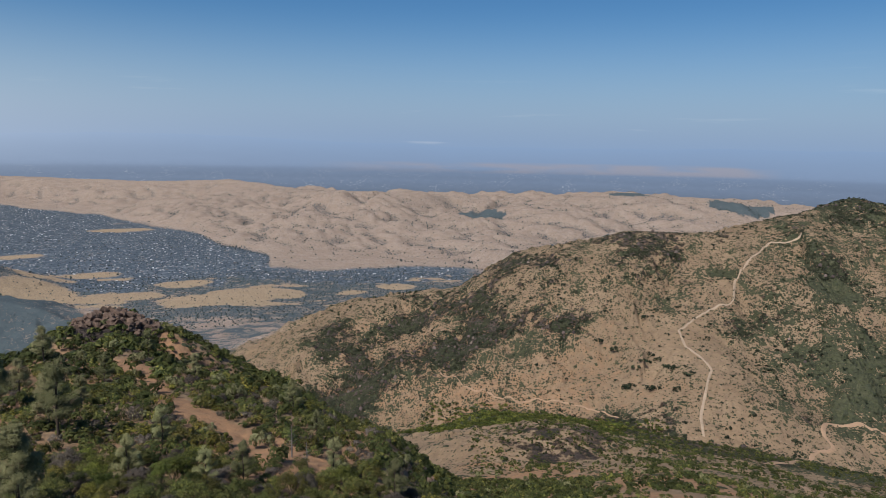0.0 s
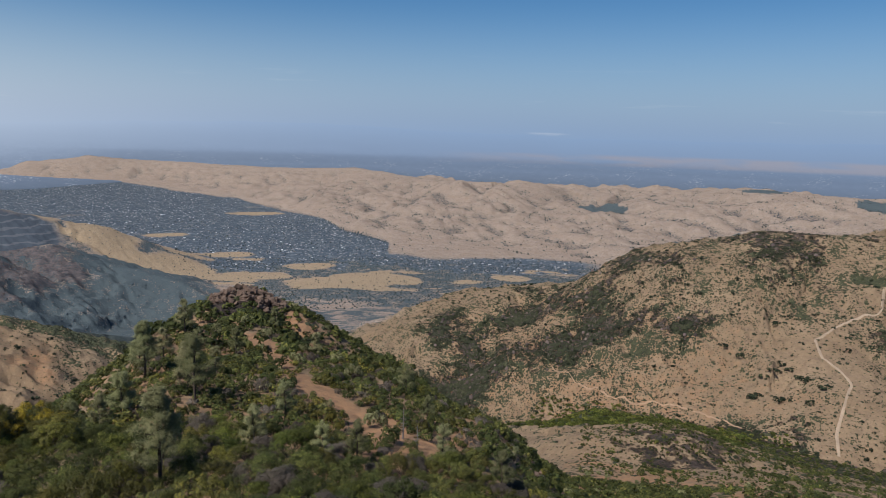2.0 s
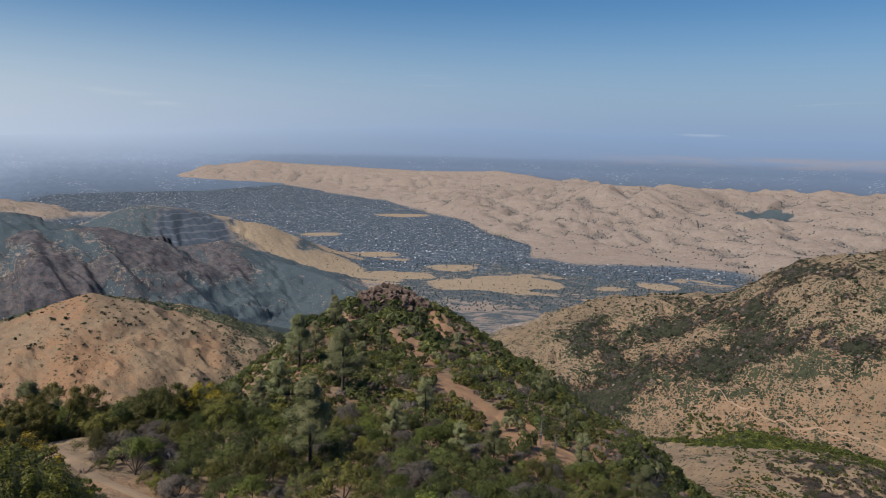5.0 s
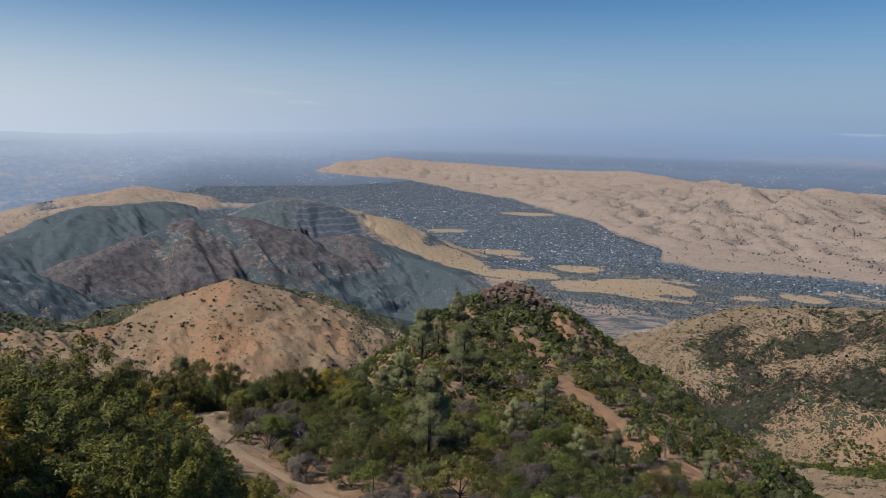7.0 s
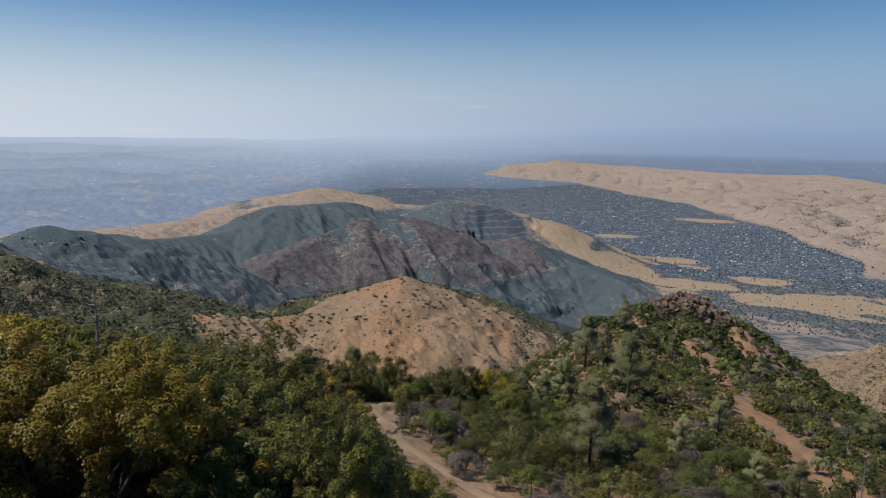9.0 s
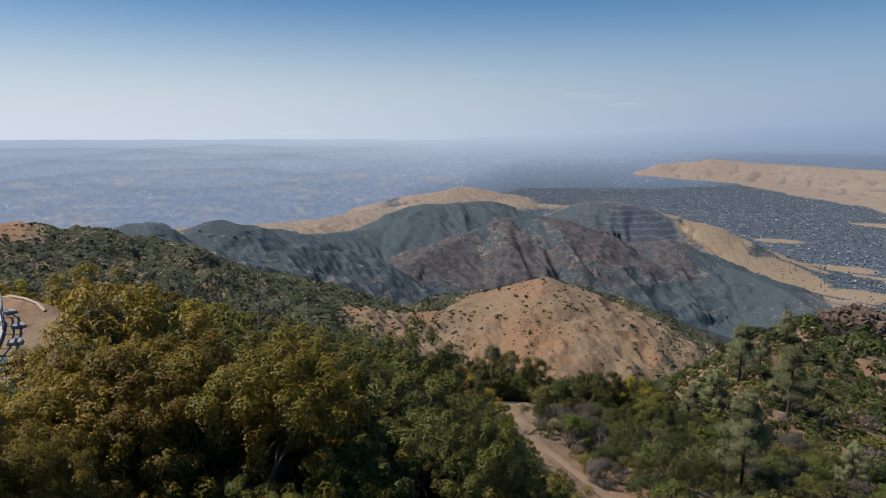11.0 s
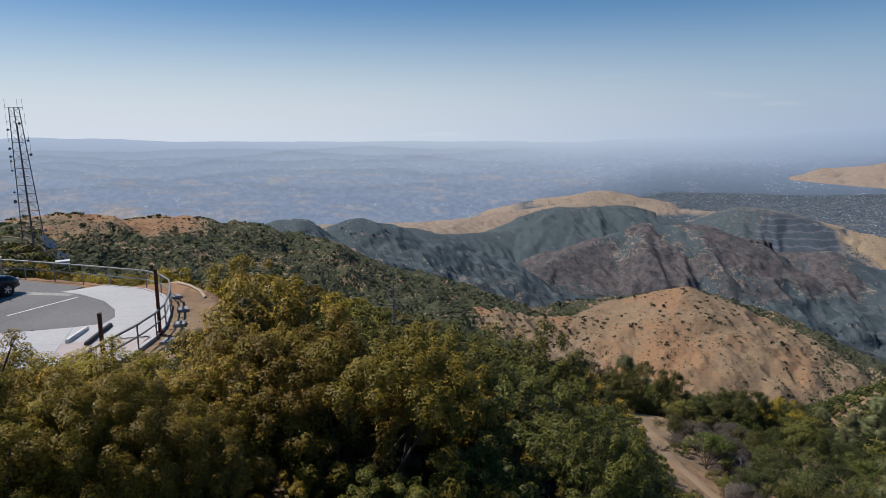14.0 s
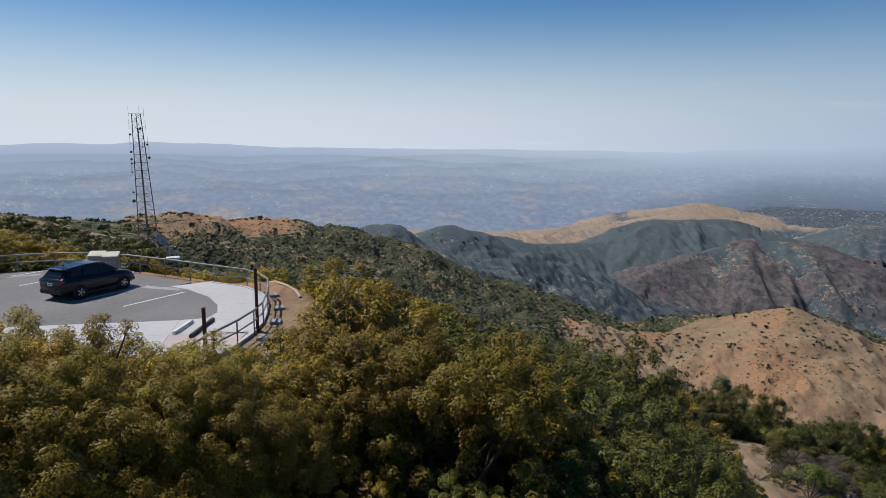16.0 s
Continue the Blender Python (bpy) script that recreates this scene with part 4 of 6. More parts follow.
def tubes(paths, sides=6):
    """Tapered stems: each path is a list of (x, y, z, radius)."""
    verts, faces = [], []
    ring = np.linspace(0, 2 * np.pi, sides, endpoint=False)
    for p in paths:
        p = np.asarray(p, float)
        t = np.gradient(p[:, :3], axis=0)
        t /= np.linalg.norm(t, axis=1)[:, None] + 1e-9
        side = np.cross(t, (0.31, 0.17, 0.93))
        bad = np.linalg.norm(side, axis=1) < 0.05
        side[bad] = (1, 0, 0)
        side /= np.linalg.norm(side, axis=1)[:, None]
        up = np.cross(t, side)
        start = sum(len(q) for q in verts)
        verts.append((p[:, None, :3] + p[:, None, 3:] * (np.cos(ring)[None, :, None] * side[:, None] + np.sin(ring)[None, :, None] * up[:, None])).reshape(-1, 3))
        for i in range(len(p) - 1):
            for j in range(sides):
                k = (j + 1) % sides
                faces.append((start + i * sides + j, start + i * sides + k, start + (i + 1) * sides + k, start + (i + 1) * sides + j))
    return np.concatenate(verts), np.array(faces)


def dome_lobes(rng, radius, height, count, low=0.25, spread=1.0):
    a, k = rng.uniform(0, 2 * np.pi, count), np.sqrt(rng.random(count)) * spread
    z = height * (low + (1 - low) * np.sqrt(np.maximum(1 - k * k * 0.85, 0)) * rng.uniform(0.55, 1.0, count))
    size = radius * rng.uniform(0.16, 0.36, count)
    return np.stack([np.cos(a) * k * radius * 0.8, np.sin(a) * k * radius * 0.8, z - size * 0.7, size], 1)


def tuft_lobes(rng, radius, height, count):
    """Many small tufts over a lumpy dome, with gaps between them."""
    limbs = dome_lobes(rng, radius, height, 13)
    pick = limbs[rng.integers(len(limbs), size=count)]
    d = rng.normal(size=(count, 3))
    d[:, 2] = np.abs(d[:, 2]) * 0.8 + 0.1
    d /= np.linalg.norm(d, axis=1)[:, None]
    size = radius * rng.uniform(0.07, 0.13, count) * (0.74 if count > 200 else 1.0 if count > 100 else 1.7)
    p = pick[:, :3] + d * (pick[:, 3] * rng.uniform(1.0, 1.5, count))[:, None]
    return np.concatenate([p, size[:, None]], 1)


def stems(rng, lobes, height, girth, count):
    """A short trunk with bent limbs out to some of the lobes."""
    fork = height * rng.uniform(0.10, 0.2)
    paths = [[(0, 0, -0.35, girth * 1.25), (0.02, 0.01, fork * 0.5, girth), (0.05, 0.0, fork, girth * 0.9)]]
    for q in lobes[rng.permutation(len(lobes))[:count]]:
        end = q[:3] * rng.uniform(0.85, 1.0)
        mid = end * 0.5 + rng.normal(size=3) * 0.12 * height * 0.5
        mid[2] = fork + (end[2] - fork) * 0.45
        paths.append([(0.03, 0, fork * 0.8, girth * 0.75), (*mid, girth * 0.42), (*end, girth * 0.12)])
    return paths


def plant(name, label, category, group, crown_mesh, trunk_mesh, leaf, m):
    """One bush or tree: an empty with its trunk and crown."""
    base = tagged(new(name), label, category, group)
    for part_name, (v, f, *facing), mat in (("trunk", trunk_mesh, MAT_BARK), ("crown", crown_mesh, leaf)):
        ob = mesh_object(part_name, v, f, base)
        ob.data.materials.append(mat)
        ob.data.shade_smooth()
        if facing:
            ob.data.normals_split_custom_set_from_vertices(facing[0].tolist())
    base.matrix_world = m
    return base


def make_bush(seed, radius, height, lobes, count, size, leaf, name, label, group, limbs=7, girth=0.07, aspect=1.6):
    rng = np.random.default_rng(seed)
    lb = tuft_lobes(rng, radius, height, lobes) if lobes > 40 else dome_lobes(rng, radius, height, lobes)
    return plant(name, label, "shrub", group, leaves(rng, lb, count, size, aspect), tubes(stems(rng, lb, height, girth, limbs), 5), leaf, Matrix.Translation((0, 0, -500)))


def make_pine(seed, height, count, size=0.20):
    rng = np.random.default_rng(seed)
    tiers = []
    paths = [[(0, 0, -0.4, 0.16), (0.1, 0.05, height * 0.4, 0.12), (-0.05, 0.1, height * 0.75, 0.07), (0.05, 0.0, height * 0.97, 0.025)]]
    for _ in range(34):
        k = rng.uniform(0.18, 1.0)
        reach = height * 0.30 * (1.02 - k) ** 0.6 * rng.uniform(0.55, 1.15)
        a = rng.uniform(0, 2 * np.pi)
        tip = np.array([math.cos(a) * reach, math.sin(a) * reach, height * k + reach * 0.45])
        paths.append([(0, 0.05, height * k - reach * 0.1, 0.045), (tip[0] * 0.55, tip[1] * 0.55, height * k + reach * 0.12, 0.028), (*tip, 0.01)])
        for s in (0.55, 0.8, 1.0):
            tiers.append((tip[0] * s, tip[1] * s, height * k + (tip[2] - height * k) * s, height * rng.uniform(0.045, 0.075)))
    return plant("gray_pine", "airy grey-green foothill pine on the scrub slope", "pine tree", "pines on the spur",
                 leaves(rng, tiers, count, size, 3.4, 0.25, 0.5), tubes(paths, 5), LEAF["pine"], Matrix.Translation((0, 0, -500)))


def scatter(rng, count, b0, b1, r0, r1, gap, keep=None):
    """Places at least gap metres apart in a sector of the plan."""
    b, r = rng.uniform(b0, b1, count), np.sqrt(rng.uniform(r0 * r0, r1 * r1, count))
    x, y = plan(b, r)
    ok = np.ones(count, bool) if keep is None else keep(x, y, b, r)
    cells, out = {}, []
    for px, py in zip(x[ok], y[ok]):
        c = (int(px // gap), int(py // gap))
        if all((px - qx) ** 2 + (py - qy) ** 2 >= gap * gap for i in (-1, 0, 1) for j in (-1, 0, 1) for qx, qy in cells.get((c[0] + i, c[1] + j), ())):
            cells.setdefault(c, []).append((px, py))
            out.append((px, py))
    return np.array(out).reshape(-1, 2)


PATH_XY = np.array([plan(b, r) for b, r in TRAILS[-1][1]])


def off_path(x, y, margin):
    d = np.full(x.shape, 1e9)
    for (ax, ay), (bx, by) in zip(PATH_XY, PATH_XY[1:]):
        t = np.clip(((x - ax) * (bx - ax) + (y - ay) * (by - ay)) / ((bx - ax) ** 2 + (by - ay) ** 2), 0, 1)
        d = np.minimum(d, np.hypot(x - ax - t * (bx - ax), y - ay - t * (by - ay)))
    return d > margin


def off_lot(x, y, margin):
    return from_lot(x, y, 1.6) > margin


def bare_slip(x, y):
    return from_slip(x, y) < 3.6


def set_out(kinds, places, rng, low, high, sink=0.1):
    """Copies of the kinds (used up in turn) on the places."""
    for x, y in places:
        k = kinds[rng.integers(len(kinds))]
        z = float(grid_height(np.array([x]), np.array([y]))[0]) - sink
        s = rng.uniform(low, high)
        copy_thing(k, pose(x, y, z, rng.normal() * 3, rng.normal() * 3, rng.uniform(0, 360)) @ Matrix.Diagonal((s, s, s * rng.uniform(0.9, 1.1), 1)))


def copy_thing_scaled(ob, x, y, z, turn, s):
    return copy_thing(ob, pose(x, y, z, 0, 0, turn) @ Matrix.Scale(s, 4))


def discard(kinds):
    for k in kinds:
        for o in (*k.children_recursive, k):
            bpy.data.objects.remove(o)


# the thicket below the viewpoint: its upper line by bearing, in degrees below the eye
rng = np.random.default_rng(5)
LINE_B = (36, 41.5, 46, 50, 54.4, 56.3, 60.0, 66.6, 71.1, 74.6, 76.1, 78.7, 81.7, 85.6, 88.5, 91.4, 93.4, 94.4, 96.3, 98.9, 100.6, 102.2, 103.0, 104.3, 105.9, 107.8, 110.3, 111.9, 113.9, 122)
LINE_E = (-34, -31.5, -29, -26.6, -23.6, -20.9, -18.8, -18.5, -17.4, -17.0, -14.6, -14.2, -13.0, -11.2, -10.5, -10.7, -13.2, -14.8, -16.7, -17.4, -16.6, -18.2, -15.9, -14.0, -12.4, -11.8, -12.5, -13.5, -12.2, -13)


def oak_kinds(tier):
    count, size = ((90000, 0.019), (42000, 0.027), (18000, 0.044))[tier]
    tufts = (250, 220, 150)[tier]
    kinds = [make_bush(s, 2.0, 3.6, tufts, count, size, LEAF["oak"], "oak_bush", "dense oak bush with olive and yellow leaves", "oak thicket", 9) for s in (1, 2)]
    kinds += [make_bush(s, 2.0, 3.6, tufts, count, size, LEAF["dark_oak"], "oak_bush", "dense dark olive oak bush in the thicket", "oak thicket", 9) for s in (3, 4)]
    return kinds + [make_bush(9, 1.9, 3.6, tufts, count, size, LEAF["green"], "oak_bush", "dense fresh green oak bush in the thicket", "oak thicket", 9)]


def thicket(x, y, b, r):
    return (from_lot(x, y, 0.6) > 1.0) & off_path(x, y, 2.0) & ((b > 58) | (r < np.interp(b, (34, 41, 46, 51, 55), (33, 37, 42, 49, 56)))) & ~((b > 50) & (b < 58) & (r > 56))


def set_thicket(kinds, places, line_b, line_e, low, high, full=False):
    for x, y in places:
        b, r = math.degrees(math.atan2(-x, y)), math.hypot(x, y)
        z = float(grid_height(np.array([x]), np.array([y]))[0]) - 0.15
        side = math.degrees(2.1 / r)
        room = EYE[2] + r * math.tan(radians(float(min(np.interp((b - side, b, b + side), line_b, line_e))))) - z
        s = min(rng.uniform(low, high) * (1.35 if b > 96 and r < 24 else 1.65 if 58 < b < 93 and r > 18 else 1.0), (room + rng.uniform(-0.3 if b > 94 else -0.8, 0.3)) / 3.6 * (0.86 if 94.5 < b < 103.2 else 1.08))
        if full:
            s = room / 3.6 * 1.0
        yellow = np.interp(b, (50, 62, 80, 93), (0.05, 0.10, 0.24, 0.92))
        k = kinds[rng.integers(2)] if full or rng.random() < yellow else kinds[2 + (0, 1, 0, 1, 0, 1, 2)[rng.integers(7)]]
        if s > 0.3:
            wide = max(s, 0.6)
            copy_thing(k, pose(x, y, z, 0, 0, rng.uniform(0, 360)) @ Matrix.Diagonal((wide, wide, s, 1)))


places = np.concatenate([scatter(rng, 2500, 60, 122, 12.5, 17, 1.9, thicket), scatter(rng, 6000, 36, 122, 17.5, 46, 2.2, thicket), scatter(rng, 900, 36, 60, 12.5, 17, 2.2, thicket)])
places = places[~((np.degrees(np.arctan2(-places[:, 0], places[:, 1])) > 101.5) & (np.hypot(places[:, 0], places[:, 1]) < 17.2))]
away = np.digitize(np.hypot(places[:, 0], places[:, 1]), (16.0, 22.0))
for tier in range(3):
    oaks = oak_kinds(tier)
    set_thicket(oaks, places[away == tier], LINE_B, LINE_E, 0.8, 1.4)
    if tier == 0:
        # the tall bushes before the car park
        tall = np.array([plan(b, r) for b, r in ((103.6, 15.4), (105.4, 14.2), (107.2, 15.3), (109.0, 14.0), (111.2, 15.0), (113.4, 14.2), (115.5, 15.2), (104.6, 17.0), (106.4, 16.6), (108.2, 17.2), (110.2, 16.8), (112.4, 17.0), (114.5, 16.8), (116.5, 17.2))])
        set_thicket(oaks, tall, LINE_B, LINE_E, 1, 1, True)
    if tier == 1:
        tall = np.array([plan(b, r) for b, r in ((92.4, 21.5), (93.6, 19.0), (96.0, 18.0), (90.5, 19.5))])
        set_thicket(oaks, tall, LINE_B, LINE_E, 1.1, 1.4)
    if tier == 2:
        # the row of oaks just behind the car park
        behind = scatter(rng, 1500, 93.5, 122, 39, 66, 2.3, lambda x, y, b, r: off_lot(x, y, 1.2))
        set_thicket(oaks, behind, (92, 96, 100, 104, 107, 110, 113, 122), (-10.6, -10.5, -10.2, -9.6, -8.6, -7.2, -5.8, -5.2), 0.7, 1.2)
        # larger bushes along the brow beyond the clearing
        brow = scatter(rng, 1200, 42, 64, 71, 92, 2.6, lambda x, y, b, r: off_path(x, y, 2))
        set_thicket(oaks, brow, (42, 46.8, 49.4, 52.9, 54.5, 55.9, 57.5, 59.5, 62.5, 65), (-19.9, -19.8, -19.9, -19.0, -18.6, -17.8, -18.6, -19.6, -19.5, -19), 0.9, 1.9)
    discard(oaks)

# mixed scrub on the spur
shrubs = [make_bush(s, 1.5, 1.9, 58, 4200, 0.056, LEAF["manzanita"], "scrub_bush", "dark green rounded scrub bush on the spur", "spur scrub", 5, 0.05) for s in (21, 22, 23)]
shrubs += [make_bush(s, 1.5, 2.1, 58, 4200, 0.056, LEAF["green"], "scrub_bush", "fresh green leafy scrub bush on the spur", "spur scrub", 5, 0.05) for s in (24,)]
shrubs += [make_bush(s, 1.5, 2.1, 58, 4200, 0.056, LEAF["dark_oak"], "scrub_bush", "yellow-olive leafy scrub bush on the spur", "spur scrub", 5, 0.05) for s in (28, 29)]
shrubs += [make_bush(s, 1.4, 1.6, 18, 4200, 0.045, LEAF["dead"], "dead_bush", "dead grey-brown twiggy bush among the scrub", "spur scrub", 9, 0.05, 3.2) for s in (25, 26)]


def spur(x, y, b, r):
    return off_lot(x, y, 2) & off_path(x, y, 1.3) & ~bare_slip(x, y) & ~((b > 51.5) & (b < 56.5) & (r > 58) & (r < 71)) & ~((b > 38) & (r < np.interp(b, (38, 41, 46, 51, 55, 60), (38, 42, 47, 53, 60, 46)))) & (value(x / 5, y / 5, 3) > 0.12)


places = scatter(rng, 12000, -12, 62, 36, 80, 2.15, spur)
set_out(shrubs, places, rng, 0.55, 1.6)
discard(shrubs)
pines = [make_pine(s, 8.0, 17000, 0.050) for s in (41, 42)]
for b, r, s in ((34.2, 54, 1.15), (31.2, 94, 1.35), (35.0, 112, 1.3), (31.8, 98, 1.0), (55.6, 82, 1.2), (53.8, 86, 0.9), (27.8, 140, 0.9), (23.8, 87, 0.75), (17.4, 72, 0.7), (26.5, 72, 0.7), (20.5, 70, 0.62), (36.8, 92, 0.9), (38.5, 88, 0.7), (31.8, 150, 1.1), (33.5, 120, 0.9), (35.3, 130, 1.0),
                (56.5, 84, 0.95), (58.0, 86, 0.8), (9.5, 78, 0.75), (4.0, 70, 0.7), (-3, 62, 0.6), (13.0, 118, 0.8), (21, 150, 0.8), (24.5, 180, 0.9), (11, 100, 0.6), (40.5, 80, 0.75), (29.5, 112, 0.7)):
    x, y = plan(b, r)
    copy_thing_scaled(pines[rng.integers(2)], x, y, float(grid_height(np.array([x]), np.array([y]))[0]) - 0.1, rng.uniform(0, 360), s * 0.98)
discard(pines)

# a bare dead pine by the red slip, and the thin snag over the thicket
def snag(seed, height, x, y, label):
    r2 = np.random.default_rng(seed)
    paths = [[(0, 0, -0.3, 0.13), (0.05, 0, height * 0.5, 0.08), (0.0, 0.05, height, 0.02)]]
    for _ in range(30):
        k, a = r2.uniform(0.2, 0.95), r2.uniform(0, 2 * np.pi)
        reach = height * 0.32 * (1.1 - k) * r2.uniform(0.5, 1.1)
        paths.append([(0, 0, height * k, 0.035), (math.cos(a) * reach * 0.6, math.sin(a) * reach * 0.6, height * k + reach * 0.05, 0.02), (math.cos(a) * reach, math.sin(a) * reach, height * k + reach * 0.3, 0.006)])
    v, f = tubes(paths, 5)
    ob = mesh_object("dead_tree", v, f)
    ob.data.materials.append(MAT_SNAG)
    ob.location = (x, y, float(grid_height(np.array([x]), np.array([y]))[0]))
    return tagged(ob, label, "dead tree")


MAT_SNAG = plain("weathered_wood", (0.20, 0.17, 0.155), 0.9, 0, 0.3, 3, 0.4)
SNAG_TOP = float(EYE[2] - 38 * math.tan(radians(11.9)) - grid_height(*(np.array([q]) for q in plan(76.1, 38)))[0])
for seed, b, r, h, label in ((3, 13.2, 86, 4.5, "bare grey dead pine beside the red earth slip"), (4, 11.9, 82, 3.4, "bare grey dead pine beside the red earth slip"), (6, 76.1, 38, SNAG_TOP, "thin bare snag standing above the oak thicket"), (7, 46, 52, 2.5, "bare grey dead shrub beside the path")):
    snag(seed, h, *plan(b, r), label)


# ---- plants past counting ----
def clump(seed, count, size, height=0.8):
    r2 = np.random.default_rng(seed)
    lb = dome_lobes(r2, 1.0, height, 9, 0.3)
    return leaves(r2, lb, count, size, 1.3, 0.9, 0.1)


def nugget(seed):
    """A small uneven crown for trees that are specks."""
    r2 = np.random.default_rng(seed)
    a = np.arange(5) * 2 * np.pi / 5 + r2.uniform(0, 1)
    rim = np.stack([np.cos(a), np.sin(a), np.full(5, 0.25)], 1) * r2.uniform(0.7, 1.1, (5, 1))
    top = np.stack([np.cos(a + 0.6), np.sin(a + 0.6), np.full(5, 1.5)], 1) * r2.uniform(0.5, 0.75, (5, 1))
    v = np.concatenate([rim * (1, 1, -1.0), top, [[0.1, 0, 1.25]]])
    f = []
    for i in range(5):
        j = (i + 1) % 5
        f += [(i, j, 5 + i), (j, 5 + j, 5 + i), (5 + i, 5 + j, 10)]
    return v, np.array(f)


def stuff(name, label, category, protos, xy, sizes, mat, rng, squash=1.0, level=None):
    """Many plants joined into one object."""
    z = grid_height(xy[:, 0], xy[:, 1]) if level is None else np.full(len(xy), float(level))
    X, Y, Z = to_scene(xy[:, 0], xy[:, 1], z)
    k = np.hypot(X, Y) / np.maximum(np.hypot(xy[:, 0], xy[:, 1]), 1e-6)
    which = rng.integers(len(protos), size=len(xy))
    allv, allf, allt, alln, start = [], [], [], [], 0
    for w, (v, f, *facing) in enumerate(protos):
        i = np.where(which == w)[0]
        a = rng.uniform(0, 2 * np.pi, len(i))
        c, s = np.cos(a)[:, None], np.sin(a)[:, None]
        sz = (sizes[i] * k[i])[:, None]
        px = (v[None, :, 0] * c - v[None, :, 1] * s) * sz + X[i][:, None]
        py = (v[None, :, 0] * s + v[None, :, 1] * c) * sz + Y[i][:, None]
        pz = v[None, :, 2] * sz * squash * rng.uniform(0.8, 1.2, len(i))[:, None] + Z[i][:, None]
        allv.append(np.stack([px, py, pz], 2).reshape(-1, 3))
        if facing:
            q = facing[0]
            alln.append(np.stack([q[None, :, 0] * c - q[None, :, 1] * s, q[None, :, 0] * s + q[None, :, 1] * c, np.broadcast_to(q[None, :, 2], px.shape)], 2).reshape(-1, 3))
        allf.append((f[None] + (np.arange(len(i)) * len(v))[:, None, None] + start).reshape(-1, f.shape[1]))
        allt.append(np.repeat(rng.random(len(i)), len(v)))
        start += len(i) * len(v)
    ob = mesh_object(name, np.concatenate(allv), np.concatenate(allf))
    set_attr(ob.data, "tint", "FLOAT", np.concatenate(allt), "value")
    ob.data.materials.append(mat)
    if alln:
        ob.data.shade_smooth()
        ob.data.normals_split_custom_set_from_vertices(np.concatenate(alln).tolist())
    return tagged(ob, label, category, kind="stuff")


rng = np.random.default_rng(11)
finest = [clump(s, 330, 0.13) for s in (31, 32, 33)]
fine = [clump(s, 110, 0.26) for s in (1, 2, 3)]
coarse = [clump(s, 44, 0.40) for s in (4, 5, 6)]
rough = [clump(s, 16, 0.66) for s in (7, 8, 9)]
specks = [nugget(s) for s in (1, 2, 3, 4)]
xy = scatter(rng, 12000, -14, 60, 80, 150, 2.1, lambda x, y, b, r: ~bare_slip(x, y) & off_path(x, y, 2) & (value(x / 9, y / 9, 5) > 0.10))
kind = rng.random(len(xy))
stuff("spur_scrub", "dense dark green scrub over the rocky spur", "scrub", finest, xy[kind < 0.55], 1.1 + 1.7 * rng.random((kind < 0.55).sum()) ** 1.5, LEAF["manzanita"], rng)
kind2 = (kind >= 0.55) & (kind < 0.86)
stuff("olive_scrub", "yellow-olive oak scrub on the spur", "scrub", finest, xy[kind2], 0.9 + 1.8 * rng.random(kind2.sum()) ** 1.5, LEAF["dark_oak"], rng)
kind2 = kind >= 0.86
stuff("dead_scrub", "grey-brown dead scrub on the spur", "scrub", finest, xy[kind2], 0.8 + 1.2 * rng.random(kind2.sum()), LEAF["dead"], rng)
xy = scatter(rng, 14000, -14, 60, 150, 300, 2.7, lambda x, y, b, r: (value(x / 14, y / 14, 6) > 0.12) & ~bare_slip(x, y) & (((b - 26.8) / 3.2) ** 2 + ((r - 240) / 13) ** 2 > 1))
stuff("spur_scrub_far", "dense green scrub on the end of the spur", "scrub", fine, xy, 1.3 + 2.2 * rng.random(len(xy)) ** 1.5, LEAF["manzanita"], rng)
xy = scatter(rng, 1500, -38, 50, 90, 330, 9, lambda x, y, b, r: value(x / 30, y / 30, 9) > 0.45)
stuff("pale_scrub", "pale grey-green young pines dotted over the spur", "scrub", finest, xy, rng.uniform(1.1, 2.4, len(xy)), LEAF["pine"], rng, 1.4)
xy = scatter(rng, 16000, -44, -8, 70, 700, 5.0, lambda x, y, b, r: value(x / 40, y / 40, 12) + 0.35 * value(x / 9, y / 9, 4) > 0.52)
stuff("saddle_scrub", "green bushes on the slope down to the saddle", "scrub", fine, xy, 0.9 + 2.4 * rng.random(len(xy)) ** 1.6, LEAF["manzanita"], rng)


def peak_crags(x, y, b, r):
    c2 = covers(x, y, grid_height(x, y))[1]
    return rng.random(x.size) < 0.8 * np.clip(c2[:, 0] - 0.2, 0, 1)


def gully(x, y, b, r):
    return (((b + 7) / 12) ** 2 + ((r - 700 + 2 * (b + 7)) / 170) ** 2 < 1.0 + 0.5 * fbm(x, y, 60, 3, 6)) & (r < np.interp(b, (-16.5, -10.7, -6.2, 0.9), (745, 775, 796, 848)))


xy = scatter(rng, 14000, -20, 6, 480, 860, 5.5, gully)
stuff("gully_wood", "dense green trees filling the gully", "woods", fine, xy, rng.uniform(2.4, 4.6, len(xy)), LEAF["green"], rng)


def peak_slopes(x, y, b, r):
    density = 0.12 + 2.0 * value(x / 150, y / 150, 31) * value(x / 38, y / 38, 32) ** 1.5 + 0.75 * ((b < -24) & (r > 850))
    density = density * np.where((b < -12) & (b > -24) & (r < 960), 0.28, 1)
    return rng.random(x.size) < density * 0.8


def crags(x, y, b, r):
    c2 = covers(x, y, grid_height(x, y))[1]
    return rng.random(x.size) < 0.9 * np.clip(c2[:, 0] - 0.25, 0, 1)


